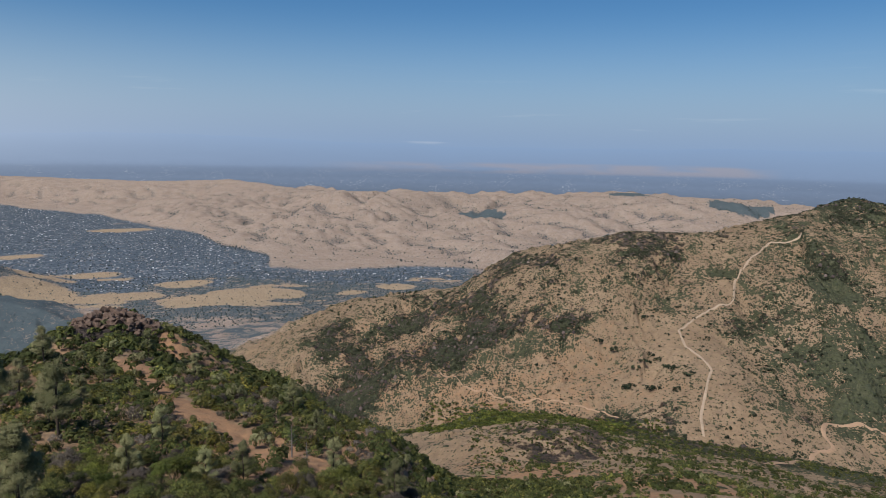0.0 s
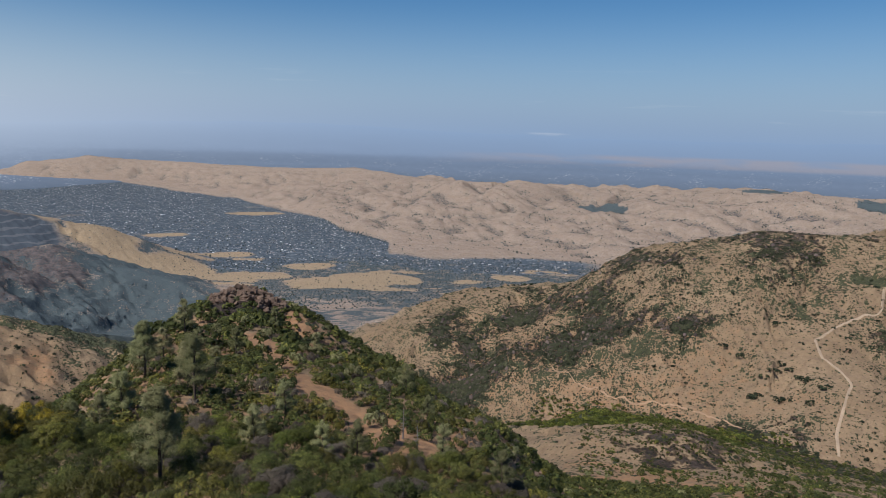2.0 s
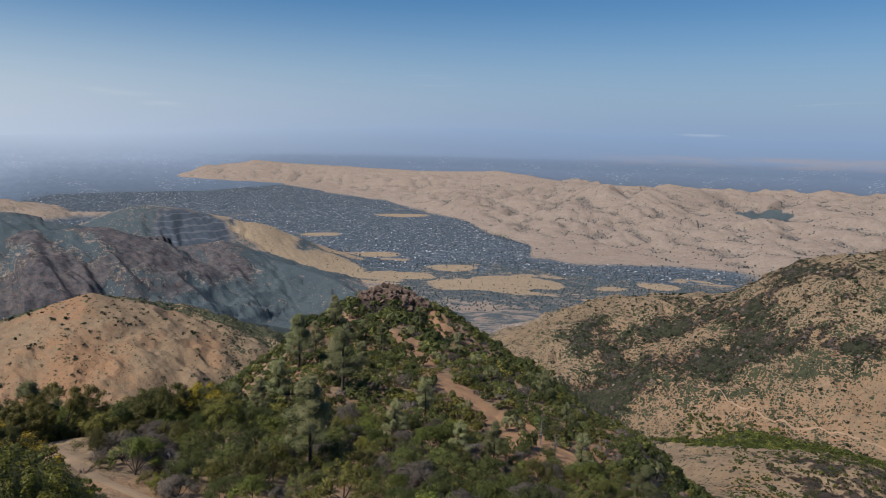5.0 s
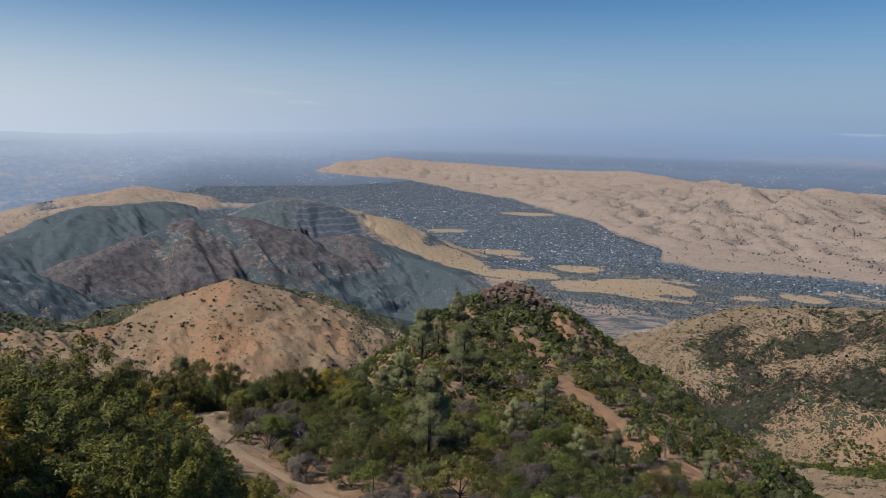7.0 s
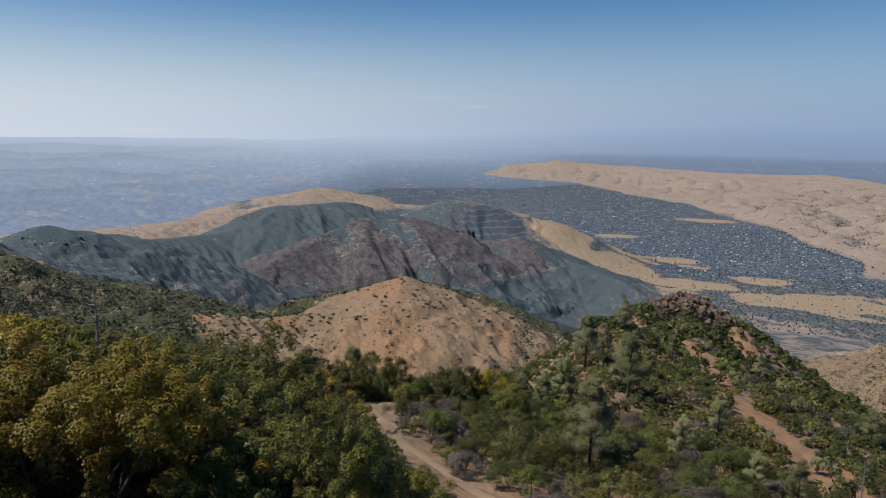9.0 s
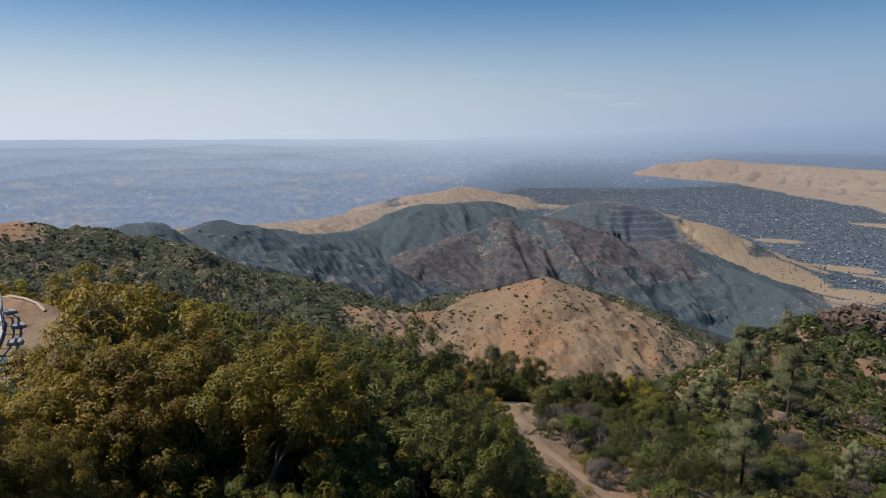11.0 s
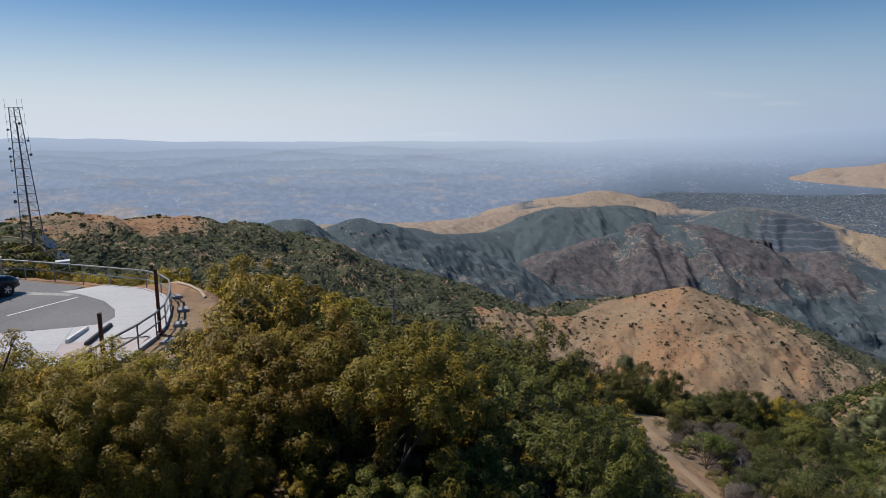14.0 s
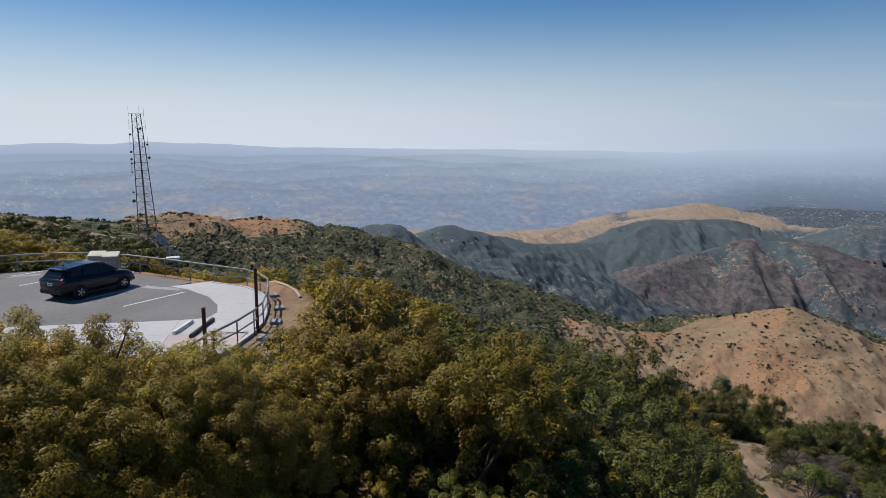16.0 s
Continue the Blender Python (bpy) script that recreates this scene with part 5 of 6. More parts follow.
MAT_STONES = leaf_material("loose_rock", (0.062, 0.050, 0.046), (0.130, 0.098, 0.082), (0.200, 0.150, 0.125), 0.9, 0.0)
xy = scatter(rng, 16000, -40, 12, 640, 1500, 5.0, crags)
stuff("peak_rocks", "brown and purple-grey rocks breaking out of the peak", "rock", specks, xy, 0.8 + 3.2 * rng.random(len(xy)) ** 2.5, MAT_STONES, rng, 0.8)
xy = scatter(rng, 9000, 38, 68, 1900, 2900, 11, peak_crags)
stuff("far_crags", "purple-brown rocks on the dark middle peak", "rock", specks, xy, 1.0 + 2.8 * rng.random(len(xy)) ** 3, MAT_STONES, rng, 0.6)
xy = scatter(rng, 26000, -44, 14, 640, 1800, 5.0, peak_slopes)
stuff("peak_scrub", "dark rounded bushes scattered over the dry peak", "scrub", coarse, xy, 0.9 + 3.2 * rng.random(len(xy)) ** 2.6, LEAF["far"], rng)
xy = np.array([np.add(plan(b, r), (0, 0)) for b, r in ((-13.8, 896), (-16.6, 818), (-16.2, 815), (-18.3, 802), (-18.8, 806), (-17.0, 846), (-17.5, 852), (-19.9, 846), (-18.1, 883), (-21.3, 825), (-20.0, 999), (-17.4, 967), (-15.0, 878), (-18.8, 872), (-20.5, 800), (-19.4, 850), (-17.9, 868))])
stuff("round_bushes", "round dark green bushes on the dry grass slope", "scrub", fine, xy, rng.uniform(5, 8.0, len(xy)), LEAF["far"], rng, 0.9)
xy = scatter(rng, 6000, 40, 72, 640, 1040, 4.5, lambda x, y, b, r: rng.random(x.size) < 1.8 * value(x / 70, y / 70, 44) ** 3)
xy2 = scatter(rng, 3500, -19, -3, 320, 480, 2.6, lambda x, y, b, r: value(x / 14, y / 14, 14) + 0.4 * value(x / 5, y / 5, 3) > 0.5)
stuff("knoll_bushes", "small dark bushes on the red rocky knoll", "scrub", coarse, xy2, 0.5 + 1.6 * rng.random(len(xy2)) ** 2, LEAF["manzanita"], rng)
stuff("hill_bushes", "dark bushes dotted over the bare tan hill", "scrub", coarse, xy, 0.6 + 3.0 * rng.random(len(xy)) ** 2.5, LEAF["far"], rng)
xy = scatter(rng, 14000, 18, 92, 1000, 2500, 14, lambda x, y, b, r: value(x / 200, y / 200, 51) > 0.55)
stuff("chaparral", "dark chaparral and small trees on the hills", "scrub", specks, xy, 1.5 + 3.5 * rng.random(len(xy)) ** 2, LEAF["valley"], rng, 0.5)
xy = scatter(rng, 16000, 88, 122, 44, 180, 2.4, lambda x, y, b, r: off_lot(x, y, 1.5) & (value(x / 12, y / 12, 61) > 0.15))
stuff("west_scrub", "dense olive scrub beyond the car park", "scrub", finest, xy, rng.uniform(1.0, 2.2, len(xy)), LEAF["dark_oak"], rng)
xy = scatter(rng, 12000, 62, 122, 150, 950, 6.5, lambda x, y, b, r: value(x / 70, y / 70, 63) + 0.3 * value(x / 15, y / 15, 64) > 0.45)
stuff("west_scrub_far", "green chaparral on the western shoulder", "scrub", rough, xy, 0.9 + 2.6 * rng.random(len(xy)) ** 2, LEAF["manzanita"], rng, 0.8)


def foothill(x, y, b, r):
    h = hollow(x, y, 110)
    g = grid_height(x, y)
    return (g > -1040) & ((h > 4.5) | (rng.random(x.size) < 0.04)) & (value(x / 900, y / 900, 71) > 0.15)


xy = scatter(rng, 80000, -36, 44, 5200, 11000, 25, foothill)
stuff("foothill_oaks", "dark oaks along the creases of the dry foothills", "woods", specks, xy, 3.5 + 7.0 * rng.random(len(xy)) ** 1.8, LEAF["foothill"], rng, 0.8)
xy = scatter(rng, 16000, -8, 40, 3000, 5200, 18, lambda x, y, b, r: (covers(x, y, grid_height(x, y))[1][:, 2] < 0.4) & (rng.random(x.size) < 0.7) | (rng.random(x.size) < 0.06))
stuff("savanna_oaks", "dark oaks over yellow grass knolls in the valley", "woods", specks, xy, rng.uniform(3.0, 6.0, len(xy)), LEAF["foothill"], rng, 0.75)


def streets(x, y, b, r):
    c1, _ = covers(x, y, grid_height(x, y))
    return c1[:, 2] > 0.5


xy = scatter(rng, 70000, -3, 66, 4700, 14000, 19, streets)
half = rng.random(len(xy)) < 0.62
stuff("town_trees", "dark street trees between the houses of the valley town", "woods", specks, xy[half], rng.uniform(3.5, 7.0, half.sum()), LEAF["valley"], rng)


def house_form(l, w, h, roof):
    v = np.array([(-l, -w, 0), (l, -w, 0), (l, w, 0), (-l, w, 0), (-l, -w, h), (l, -w, h), (l, w, h), (-l, w, h), (-l * 0.8, 0, h + roof), (l * 0.8, 0, h + roof)], float)
    f = [(0, 1, 5), (0, 5, 4), (1, 2, 6), (1, 6, 5), (2, 3, 7), (2, 7, 6), (3, 0, 4), (3, 4, 7), (4, 5, 9), (4, 9, 8), (6, 7, 8), (6, 8, 9), (5, 6, 9), (7, 4, 8)]
    return v, np.array(f)


MAT_TOWN = leaf_material("house_walls_and_roofs", (0.15, 0.145, 0.145), (0.30, 0.29, 0.29), (0.66, 0.66, 0.66), 0.8)
homes = [house_form(0.9, 0.55, 0.45, 0.3), house_form(0.7, 0.7, 0.5, 0.25), house_form(1.3, 0.6, 0.4, 0.1)]
stuff("town_houses", "small pale houses of the valley town", "town", homes, xy[~half], rng.uniform(5.0, 9.0, (~half).sum()), MAT_TOWN, rng)


xy = scatter(rng, 7000, 44, 80, 5000, 8800, 30, lambda x, y, b, r: (grid_height(x, y) > -930) & (value(x / 260, y / 260, 77) + 0.5 * value(x / 60, y / 60, 78) > 0.85))
stuff("ridge_oaks", "dark oaks dotted along the tan ridge", "woods", specks, xy, rng.uniform(3, 7, len(xy)), LEAF["foothill"], rng, 0.7)
# ---- rocks ----
def part(name, shape, mat, parent, label=""):
    """One mesh under a thing: a bmesh, or vertices and faces."""
    if isinstance(shape, bmesh.types.BMesh):
        me = bpy.data.meshes.new(name)
        shape.to_mesh(me)
        shape.free()
        ob = new(name, me)
    else:
        me = bpy.data.meshes.new(name)
        me.from_pydata([tuple(p) for p in shape[0]], [], [tuple(int(i) for i in q) for q in shape[1]])
        ob = new(name, me)
    ob.parent = parent
    ob.data.materials.append(mat)
    return tagged(ob, label) if label else ob


def box(sx, sy, sz, bevel=0.0, at=(0, 0, 0), m=None):
    """A block that stands on at, with rounded edges."""
    bm = bmesh.new()
    bmesh.ops.create_cube(bm, size=1.0)
    bmesh.ops.scale(bm, vec=(sx, sy, sz), verts=bm.verts)
    if bevel:
        bmesh.ops.bevel(bm, geom=bm.edges[:], offset=bevel, segments=2, affect="EDGES")
    bmesh.ops.translate(bm, vec=(at[0], at[1], at[2] + sz / 2), verts=bm.verts)
    if m is not None:
        bmesh.ops.transform(bm, matrix=m, verts=bm.verts)
    return bm


def merged(*shapes):
    out = bmesh.new()
    for s in shapes:
        me = bpy.data.meshes.new("joined")
        s.to_mesh(me)
        s.free()
        out.from_mesh(me)
        bpy.data.meshes.remove(me)
    return out


def boulder(rng, sx, sy, sz, points=13):
    bm = bmesh.new()
    p = rng.normal(size=(points, 3))
    p /= np.linalg.norm(p, axis=1)[:, None]
    p *= rng.uniform(0.75, 1.05, (points, 1))
    for q in p:
        bm.verts.new((q[0] * sx, q[1] * sy, q[2] * sz))
    hull = bmesh.ops.convex_hull(bm, input=bm.verts)
    bmesh.ops.delete(bm, geom=[v for v in hull["geom_interior"] if isinstance(v, bmesh.types.BMVert)], context="VERTS")
    return bm


def outcrop(name, label, bearing, r, width, height, count, seed, depth=None):
    """A pile of broken rock, each block a part."""
    rng = np.random.default_rng(seed)
    x, y = plan(bearing, r)
    base = tagged(new(name), label, "rock")
    base.location = (x, y, float(grid_height(np.array([x]), np.array([y]))[0]))
    depth = depth or width * 0.7
    across = Vector((math.cos(radians(bearing)), math.sin(radians(bearing)), 0))
    along = Vector((-across.y, across.x, 0))
    for _ in range(count):
        u, w = rng.uniform(-1, 1), rng.uniform(-1, 1)
        k = max(0.0, 1 - (u * u + w * w) * 0.55)
        s = width * rng.uniform(0.03, 0.085) * (2.4 if width < 10 else 1)
        p = across * (u * width * 0.5) + along * (w * depth * 0.5)
        gz = float(grid_height(np.array([x + p.x]), np.array([y + p.y]))[0]) - base.location.z
        ob = part("rock", boulder(rng, s, s * rng.uniform(0.45, 0.9), s * rng.uniform(0.35, 0.75)), MAT_CRAG, base)
        ob.location = (p.x, p.y, max(gz, -height) + height * k * rng.uniform(0.0, 0.6))
        ob.rotation_euler = (0.3 + rng.normal() * 0.35, -0.35 + rng.normal() * 0.35, rng.uniform(0, 6.3))
    return base


MAT_CRAG = plain("crag_rock", (0.150, 0.100, 0.072), 0.92, 0, 0.45, 0.9, 1.0)
outcrop("rock_outcrop", "jagged brown rock crown at the end of the spur", 26.8, 240, 25, 4.5, 300, 1, 18)
outcrop("rock_outcrop", "small dark broken rocks on the spur crest", 29.8, 165, 6, 2.0, 16, 2)
outcrop("rock_outcrop", "rust-red broken rocks on the shoulder of the spur", 21.5, 208, 16, 1.5, 30, 3)
outcrop("rock_outcrop", "dark split rock beside the foot path", 52.9, 55, 1.9, 1.3, 7, 4)
outcrop("rock_outcrop", "low grey rocks among the bushes by the clearing", 43.2, 74, 4.5, 1.2, 12, 5)
outcrop("rock_outcrop", "reddish crag on the steep edge of the spur", 6.5, 128, 8, 3.0, 22, 6)
outcrop("rock_outcrop", "reddish crag on the steep edge of the spur", 2.0, 110, 6, 2.0, 14, 7)

# ---- car park ----
MAT_ASPHALT = plain("asphalt", (0.168, 0.160, 0.154), 0.92, 0, 0.22, 1.2, 0.5)
MAT_CONCRETE = plain("concrete", (0.43, 0.415, 0.405), 0.85, 0, 0.10, 1.0, 0.2)
MAT_PATCH = plain("pink_concrete", (0.43, 0.36, 0.335), 0.85, 0, 0.15, 1.0, 0.2)
MAT_STEEL = plain("galvanised_steel", (0.20, 0.205, 0.195), 0.6, 0.3, 0.25, 3.0)
MAT_RUST = plain("rusted_steel", (0.095, 0.036, 0.024), 0.85, 0.1, 0.4, 3.0, 0.4)
MAT_WHITE = plain("road_paint", (0.62, 0.61, 0.58), 0.8, 0, 0.25, 3.0)
MAT_BLOCK = plain("dark_block_grey", (0.070, 0.066, 0.064), 0.9, 0, 0.3, 2.0, 0.4)


def slab(points, top, thick):
    """A flat plate with the outline of points."""
    n = len(points)
    v = [(x, y, top) for x, y in points] + [(x, y, top - thick) for x, y in points]
    f = [tuple(range(n)), tuple(range(2 * n - 1, n - 1, -1))] + [(i, i + n, (i + 1) % n + n, (i + 1) % n) for i in range(n)]
    bm = bmesh.new()
    vs = [bm.verts.new(p) for p in v]
    for q in f:
        bm.faces.new([vs[i] for i in q])
    bmesh.ops.recalc_face_normals(bm, faces=bm.faces)
    return bm


INNER = [(-37.3, -8.1), (-36.3, -7.0), (-34.5, -5.7), (-32.7, -5.0), (-31.2, -4.8), (-30.3, -5.1), (-30.1, -6.2), (-30.3, -7.7)]
OUTER = [(-38.2, -6.3), (-36.6, -4.2), (-34.9, -3.2), (-32.8, -2.75), (-31.0, -2.7), (-29.2, -2.75), (-27.6, -3.0), (-26.0, -3.5), (-24.4, -4.2), (-22.6, -4.9), (-21.0, -5.6)]
road = part("pavement", slab([(-38.3, -7.2), (-40.9, -10.4), (-42.6, -13.0), (-43.1, -16.0), (-42.6, -20.0), (-41.0, -27.0), (-38.0, -39.0), (-22.0, -39.0), (-22.0, -12.0), (-30.4, -7.75)]
                             + [(x, y) for x, y in reversed(INNER)], 0.0, 0.25), MAT_ASPHALT, None)
tagged(road, "worn grey asphalt of the summit car park", "pavement", kind="structure")
walk_way = tagged(new("walkway"), "pale concrete walkway curving round the car park", "pavement", kind="structure")


def shrunk(points, gap=0.012):
    c = np.mean(points, axis=0)
    return [tuple(np.array(p) + (c - p) / np.linalg.norm(c - p) * gap) for p in points]


for i in range(4):
    part("slab", slab(shrunk([INNER[i], OUTER[i], OUTER[i + 1], INNER[i + 1]]), 0.03, 0.3), MAT_CONCRETE, walk_way)
part("slab", slab(shrunk([INNER[4], OUTER[4], OUTER[5], INNER[5]]), 0.03, 0.3), MAT_CONCRETE, walk_way)
part("slab", slab(shrunk([INNER[5], OUTER[5], OUTER[6], (-27.8, -6.2), INNER[6]]), 0.03, 0.3), MAT_CONCRETE, walk_way)
rows_y = (-6.2, -8.6, -11.0, -13.4)
edges_x = (-30.1, -27.8, -25.9, -24.2, -22.6, -21.0)
for i in range(1, 5):
    part("slab", slab(shrunk([(edges_x[i], -6.2), (edges_x[i], OUTER[5 + i][1] - 0.05), (edges_x[i + 1], OUTER[6 + i][1]), (edges_x[i + 1], -6.2)]), 0.03, 0.3), MAT_PATCH if i == 1 else MAT_CONCRETE, walk_way)
for j in range(3):
    for i in range(5):
        part("slab", slab(shrunk([(edges_x[i], rows_y[j]), (edges_x[i + 1], rows_y[j]), (edges_x[i + 1], rows_y[j + 1]), (edges_x[i], rows_y[j + 1])]), 0.03, 0.3), MAT_CONCRETE, walk_way)
for i in range(len(OUTER) - 1):
    (ax, ay), (bx, by) = OUTER[i], OUTER[i + 1]
    part("kerb", slab([(ax, ay + 0.01), (ax, ay + 0.19), (bx, by + 0.19), (bx, by + 0.01)], 0.05, 0.9), MAT_CONCRETE, walk_way)


def strip(name, label, points, width, mat, z=0.006):
    a = np.array(points, float)
    t = np.gradient(a, axis=0)
    t /= np.linalg.norm(t, axis=1)[:, None]
    nrm = np.stack([-t[:, 1], t[:, 0]], 1) * width / 2
    v = [(*p, z) for p in a + nrm] + [(*p, z) for p in a - nrm]
    n = len(a)
    ob = part(name, (v, [(i, i + 1, n + i + 1, n + i) for i in range(n - 1)]), mat, None)
    return tagged(ob, label, "marking", "car park markings", "structure")


AHEAD, ASIDE = np.array((-0.765, 0.644)), np.array((-0.644, -0.765))
for k in range(5):
    p = np.array((-33.0, -9.5)) + ASIDE * (k * 2.95) + AHEAD * 0.2
    strip("parking_line", "worn white parking bay line on the asphalt", [p, p + AHEAD * 1.7, p + AHEAD * 3.6], 0.11, MAT_WHITE)
MAT_GRIT = plain("pale_grit", (0.30, 0.285, 0.26), 0.95, 0, 0.35, 2.0)
strip("grit_seam", "pale gritty seam across the asphalt", [(-38.0, -10.6), (-37.4, -9.3), (-36.9, -8.2), (-36.5, -7.4)], 0.5, MAT_GRIT)
strip("grit_seam", "pale gritty seam across the asphalt", [(-41.9, -16.2), (-41.4, -17.6), (-40.6, -20.0)], 0.45, MAT_GRIT)


MAT_PALE_STOP = plain("pale_kerb_paint", (0.66, 0.65, 0.62), 0.8, 0, 0.12, 2.0)


def wheel_stop(length, x, y, turn, mat, label):
    bm = box(length, 0.19, 0.15, 0.025)
    for v in bm.verts:
        if v.co.z > 0.08:
            v.co.y *= 0.7
    ob = part("wheel_stop", bm, mat, None)
    ob.matrix_world = pose(x, y, 0.03, 0, 0, turn)
    return tagged(ob, label, "wheel stop", "wheel stops")


wheel_stop(1.8, -28.65, -5.8, 167, MAT_PALE_STOP, "pale concrete wheel stop on the walkway")
wheel_stop(2.6, -28.5, -5.0, 169, MAT_BLOCK, "dark wheel stop on the walkway")

# the railing
railing = tagged(new("railing"), "grey steel pipe railing round the car park edge", "railing")
for x, y in RAIL:
    part("post", tubes([[(x, y, -0.45, 0.032), (x, y, 0.4, 0.032), (x, y, 0.95, 0.032)]], 8), MAT_STEEL, railing)
part("top_rail", tubes([[(x, y, 0.97, 0.045) for x, y in RAIL]], 8), MAT_STEEL, railing)
part("middle_rail", tubes([[(x, y, 0.52, 0.034) for x, y in RAIL]], 8), MAT_STEEL, railing)


def rust_post(x, y, top):
    base = tagged(new("steel_post"), "square rust-brown steel post beside the railing", "post", "rusty posts")
    base.location = (x, y, 0.0)
    part("shaft", box(0.17, 0.12, top + 0.3, 0.012, (0, 0, -0.3)), MAT_RUST, base)
    part("cap", box(0.19, 0.14, 0.03, 0.006, (0, 0, top)), MAT_RUST, base)
    part("base_plate", box(0.32, 0.28, 0.03, 0.005, (0, 0, 0.03)), MAT_RUST, base)


rust_post(-28.15, -2.72, 2.62)
rust_post(-24.9, -4.3, 1.80)


MAT_STEP = plain("grey_step_concrete", (0.27, 0.265, 0.26), 0.9, 0, 0.2, 2.0, 0.3)


def seat_block(x, y, turn):
    base = tagged(new("concrete_block"), "pale concrete step block outside the railing", "block", "step blocks")
    base.matrix_world = pose(x, y, -0.75, 0, 0, turn)
    # the underside's shade is put into the plinth's dark colour
    part("plinth", box(0.52, 0.40, 0.62, 0.02), MAT_BLOCK, base, "plinth painted dark for the shade below the cap")
    part("cap", box(0.60, 0.48, 0.16, 0.025, (0, 0, 0.62)), MAT_STEP, base, "pale concrete cap")


for x, y, turn in ((-27.0, -2.35, -18), (-29.4, -2.05, -4), (-31.9, -2.05, 4), (-34.6, -2.5, 24)):
    seat_block(x, y, turn)
edge_xy = np.array([(-39.4, -3.4), (-38.3, -2.6), (-37.0, -1.9), (-35.6, -1.4), (-34.0, -1.1)])
edge_z = grid_height(edge_xy[:, 0], edge_xy[:, 1]) + 0.05
timber = part("edging_timber", tubes([[(x, y, z, 0.08) for (x, y), z in zip(edge_xy, edge_z)]], 4), plain("pale_timber", (0.36, 0.29, 0.21), 0.9, 0, 0.25, 2, 0.4), None)
tagged(timber, "pale timber edging laid along a gravel path", "timber")


# ---- litter bins ----
MAT_BIN = plain("tan_bin_panels", (0.36, 0.31, 0.24), 0.7, 0, 0.12, 1.5)
MAT_BIN_TOP = plain("pale_bin_lid", (0.50, 0.46, 0.38), 0.6, 0, 0.1, 1.5)
MAT_BLACK = plain("black_plastic", (0.014, 0.014, 0.015), 0.5, 0, 0.2, 3.0)


def litter_bin(x, y, turn):
    base = tagged(new("litter_bin"), "tan bear-proof litter bin with a sloping pale lid", "bin", "litter bins")
    base.matrix_world = pose(x, y, 0.0, 0, 0, turn) @ Matrix.Scale(0.86, 4)
    body = box(0.95, 0.85, 1.12, 0.02)
    for v in body.verts:
        if v.co.z > 0.6 and v.co.y > 0:
            v.co.z += 0.18
    part("body", body, MAT_BIN, base)
    lid = box(1.03, 0.98, 0.07, 0.015, (0, 0, 0))
    bmesh.ops.rotate(lid, matrix=Euler((math.atan2(0.18, 0.85), 0, 0)).to_matrix(), verts=lid.verts)
    bmesh.ops.translate(lid, vec=(0, 0, 1.215), verts=lid.verts)
    top = part("lid", lid, MAT_BIN_TOP, base, "pale sloping lid")
    for px in (-0.2, 0.2):
        hatch = box(0.20, 0.16, 0.03, 0.008)
        bmesh.ops.rotate(hatch, matrix=Euler((math.atan2(0.18, 0.85), 0, 0)).to_matrix(), verts=hatch.verts)
        bmesh.ops.translate(hatch, vec=(px, 0.05, 1.265), verts=hatch.verts)
        part("hatch", hatch, MAT_BLACK, base, "black chute hatch")
    part("door", box(0.80, 0.03, 0.85, 0.008, (0, -0.44, 0.12)), MAT_BIN, base)
    for px in (-0.25, 0.0, 0.25):
        part("notice", box(0.16, 0.012, 0.10, 0.003, (px, -0.462, 0.72)), MAT_BIN_TOP, base, "small pale notice plate")


FACE = 112
litter_bin(-42.45, -13.25, FACE - 18)
litter_bin(-42.05, -12.35, FACE - 18)


# ---- parked car ----
def car_paint():
    m, n, l, b = material("dark_blue_car_paint", 0.22, 0.0)
    b.inputs["Base Color"].default_value = (0.0065, 0.009, 0.017, 1)
    b.inputs["Coat Weight"].default_value, b.inputs["Coat Roughness"].default_value = 0.35, 0.05
    b.inputs["Specular IOR Level"].default_value = 0.2
    tc = n.new("ShaderNodeTexCoord")
    dust = noise_node(n, l, tc.outputs["Object"], 2.0, 5)
    l.new(mix(n, l, ramp_fac(n, l, dust.outputs[0], 0.4, 0.8), (0.0040, 0.0055, 0.010), (0.007, 0.009, 0.014)), b.inputs["Base Color"])
    return m


def simple(name, color, rough, metal=0.0):
    return plain(name, color, rough, metal, 0.12, 4.0)


MAT_PAINT = car_paint()
MAT_GLASS = simple("dark_window_glass", (0.010, 0.012, 0.014), 0.05)
MAT_TYRE = simple("tyre_rubber", (0.018, 0.018, 0.018), 0.85)
MAT_ALLOY = simple("alloy_wheel", (0.50, 0.51, 0.53), 0.3, 0.9)
MAT_TAIL = simple("red_tail_lamp", (0.34, 0.020, 0.030), 0.2)
MAT_TRIM = simple("black_trim", (0.018, 0.018, 0.019), 0.6)
MAT_LAMP = simple("clear_headlamp", (0.55, 0.57, 0.60), 0.15)
MAT_PLATE = simple("white_plate", (0.65, 0.65, 0.66), 0.4)

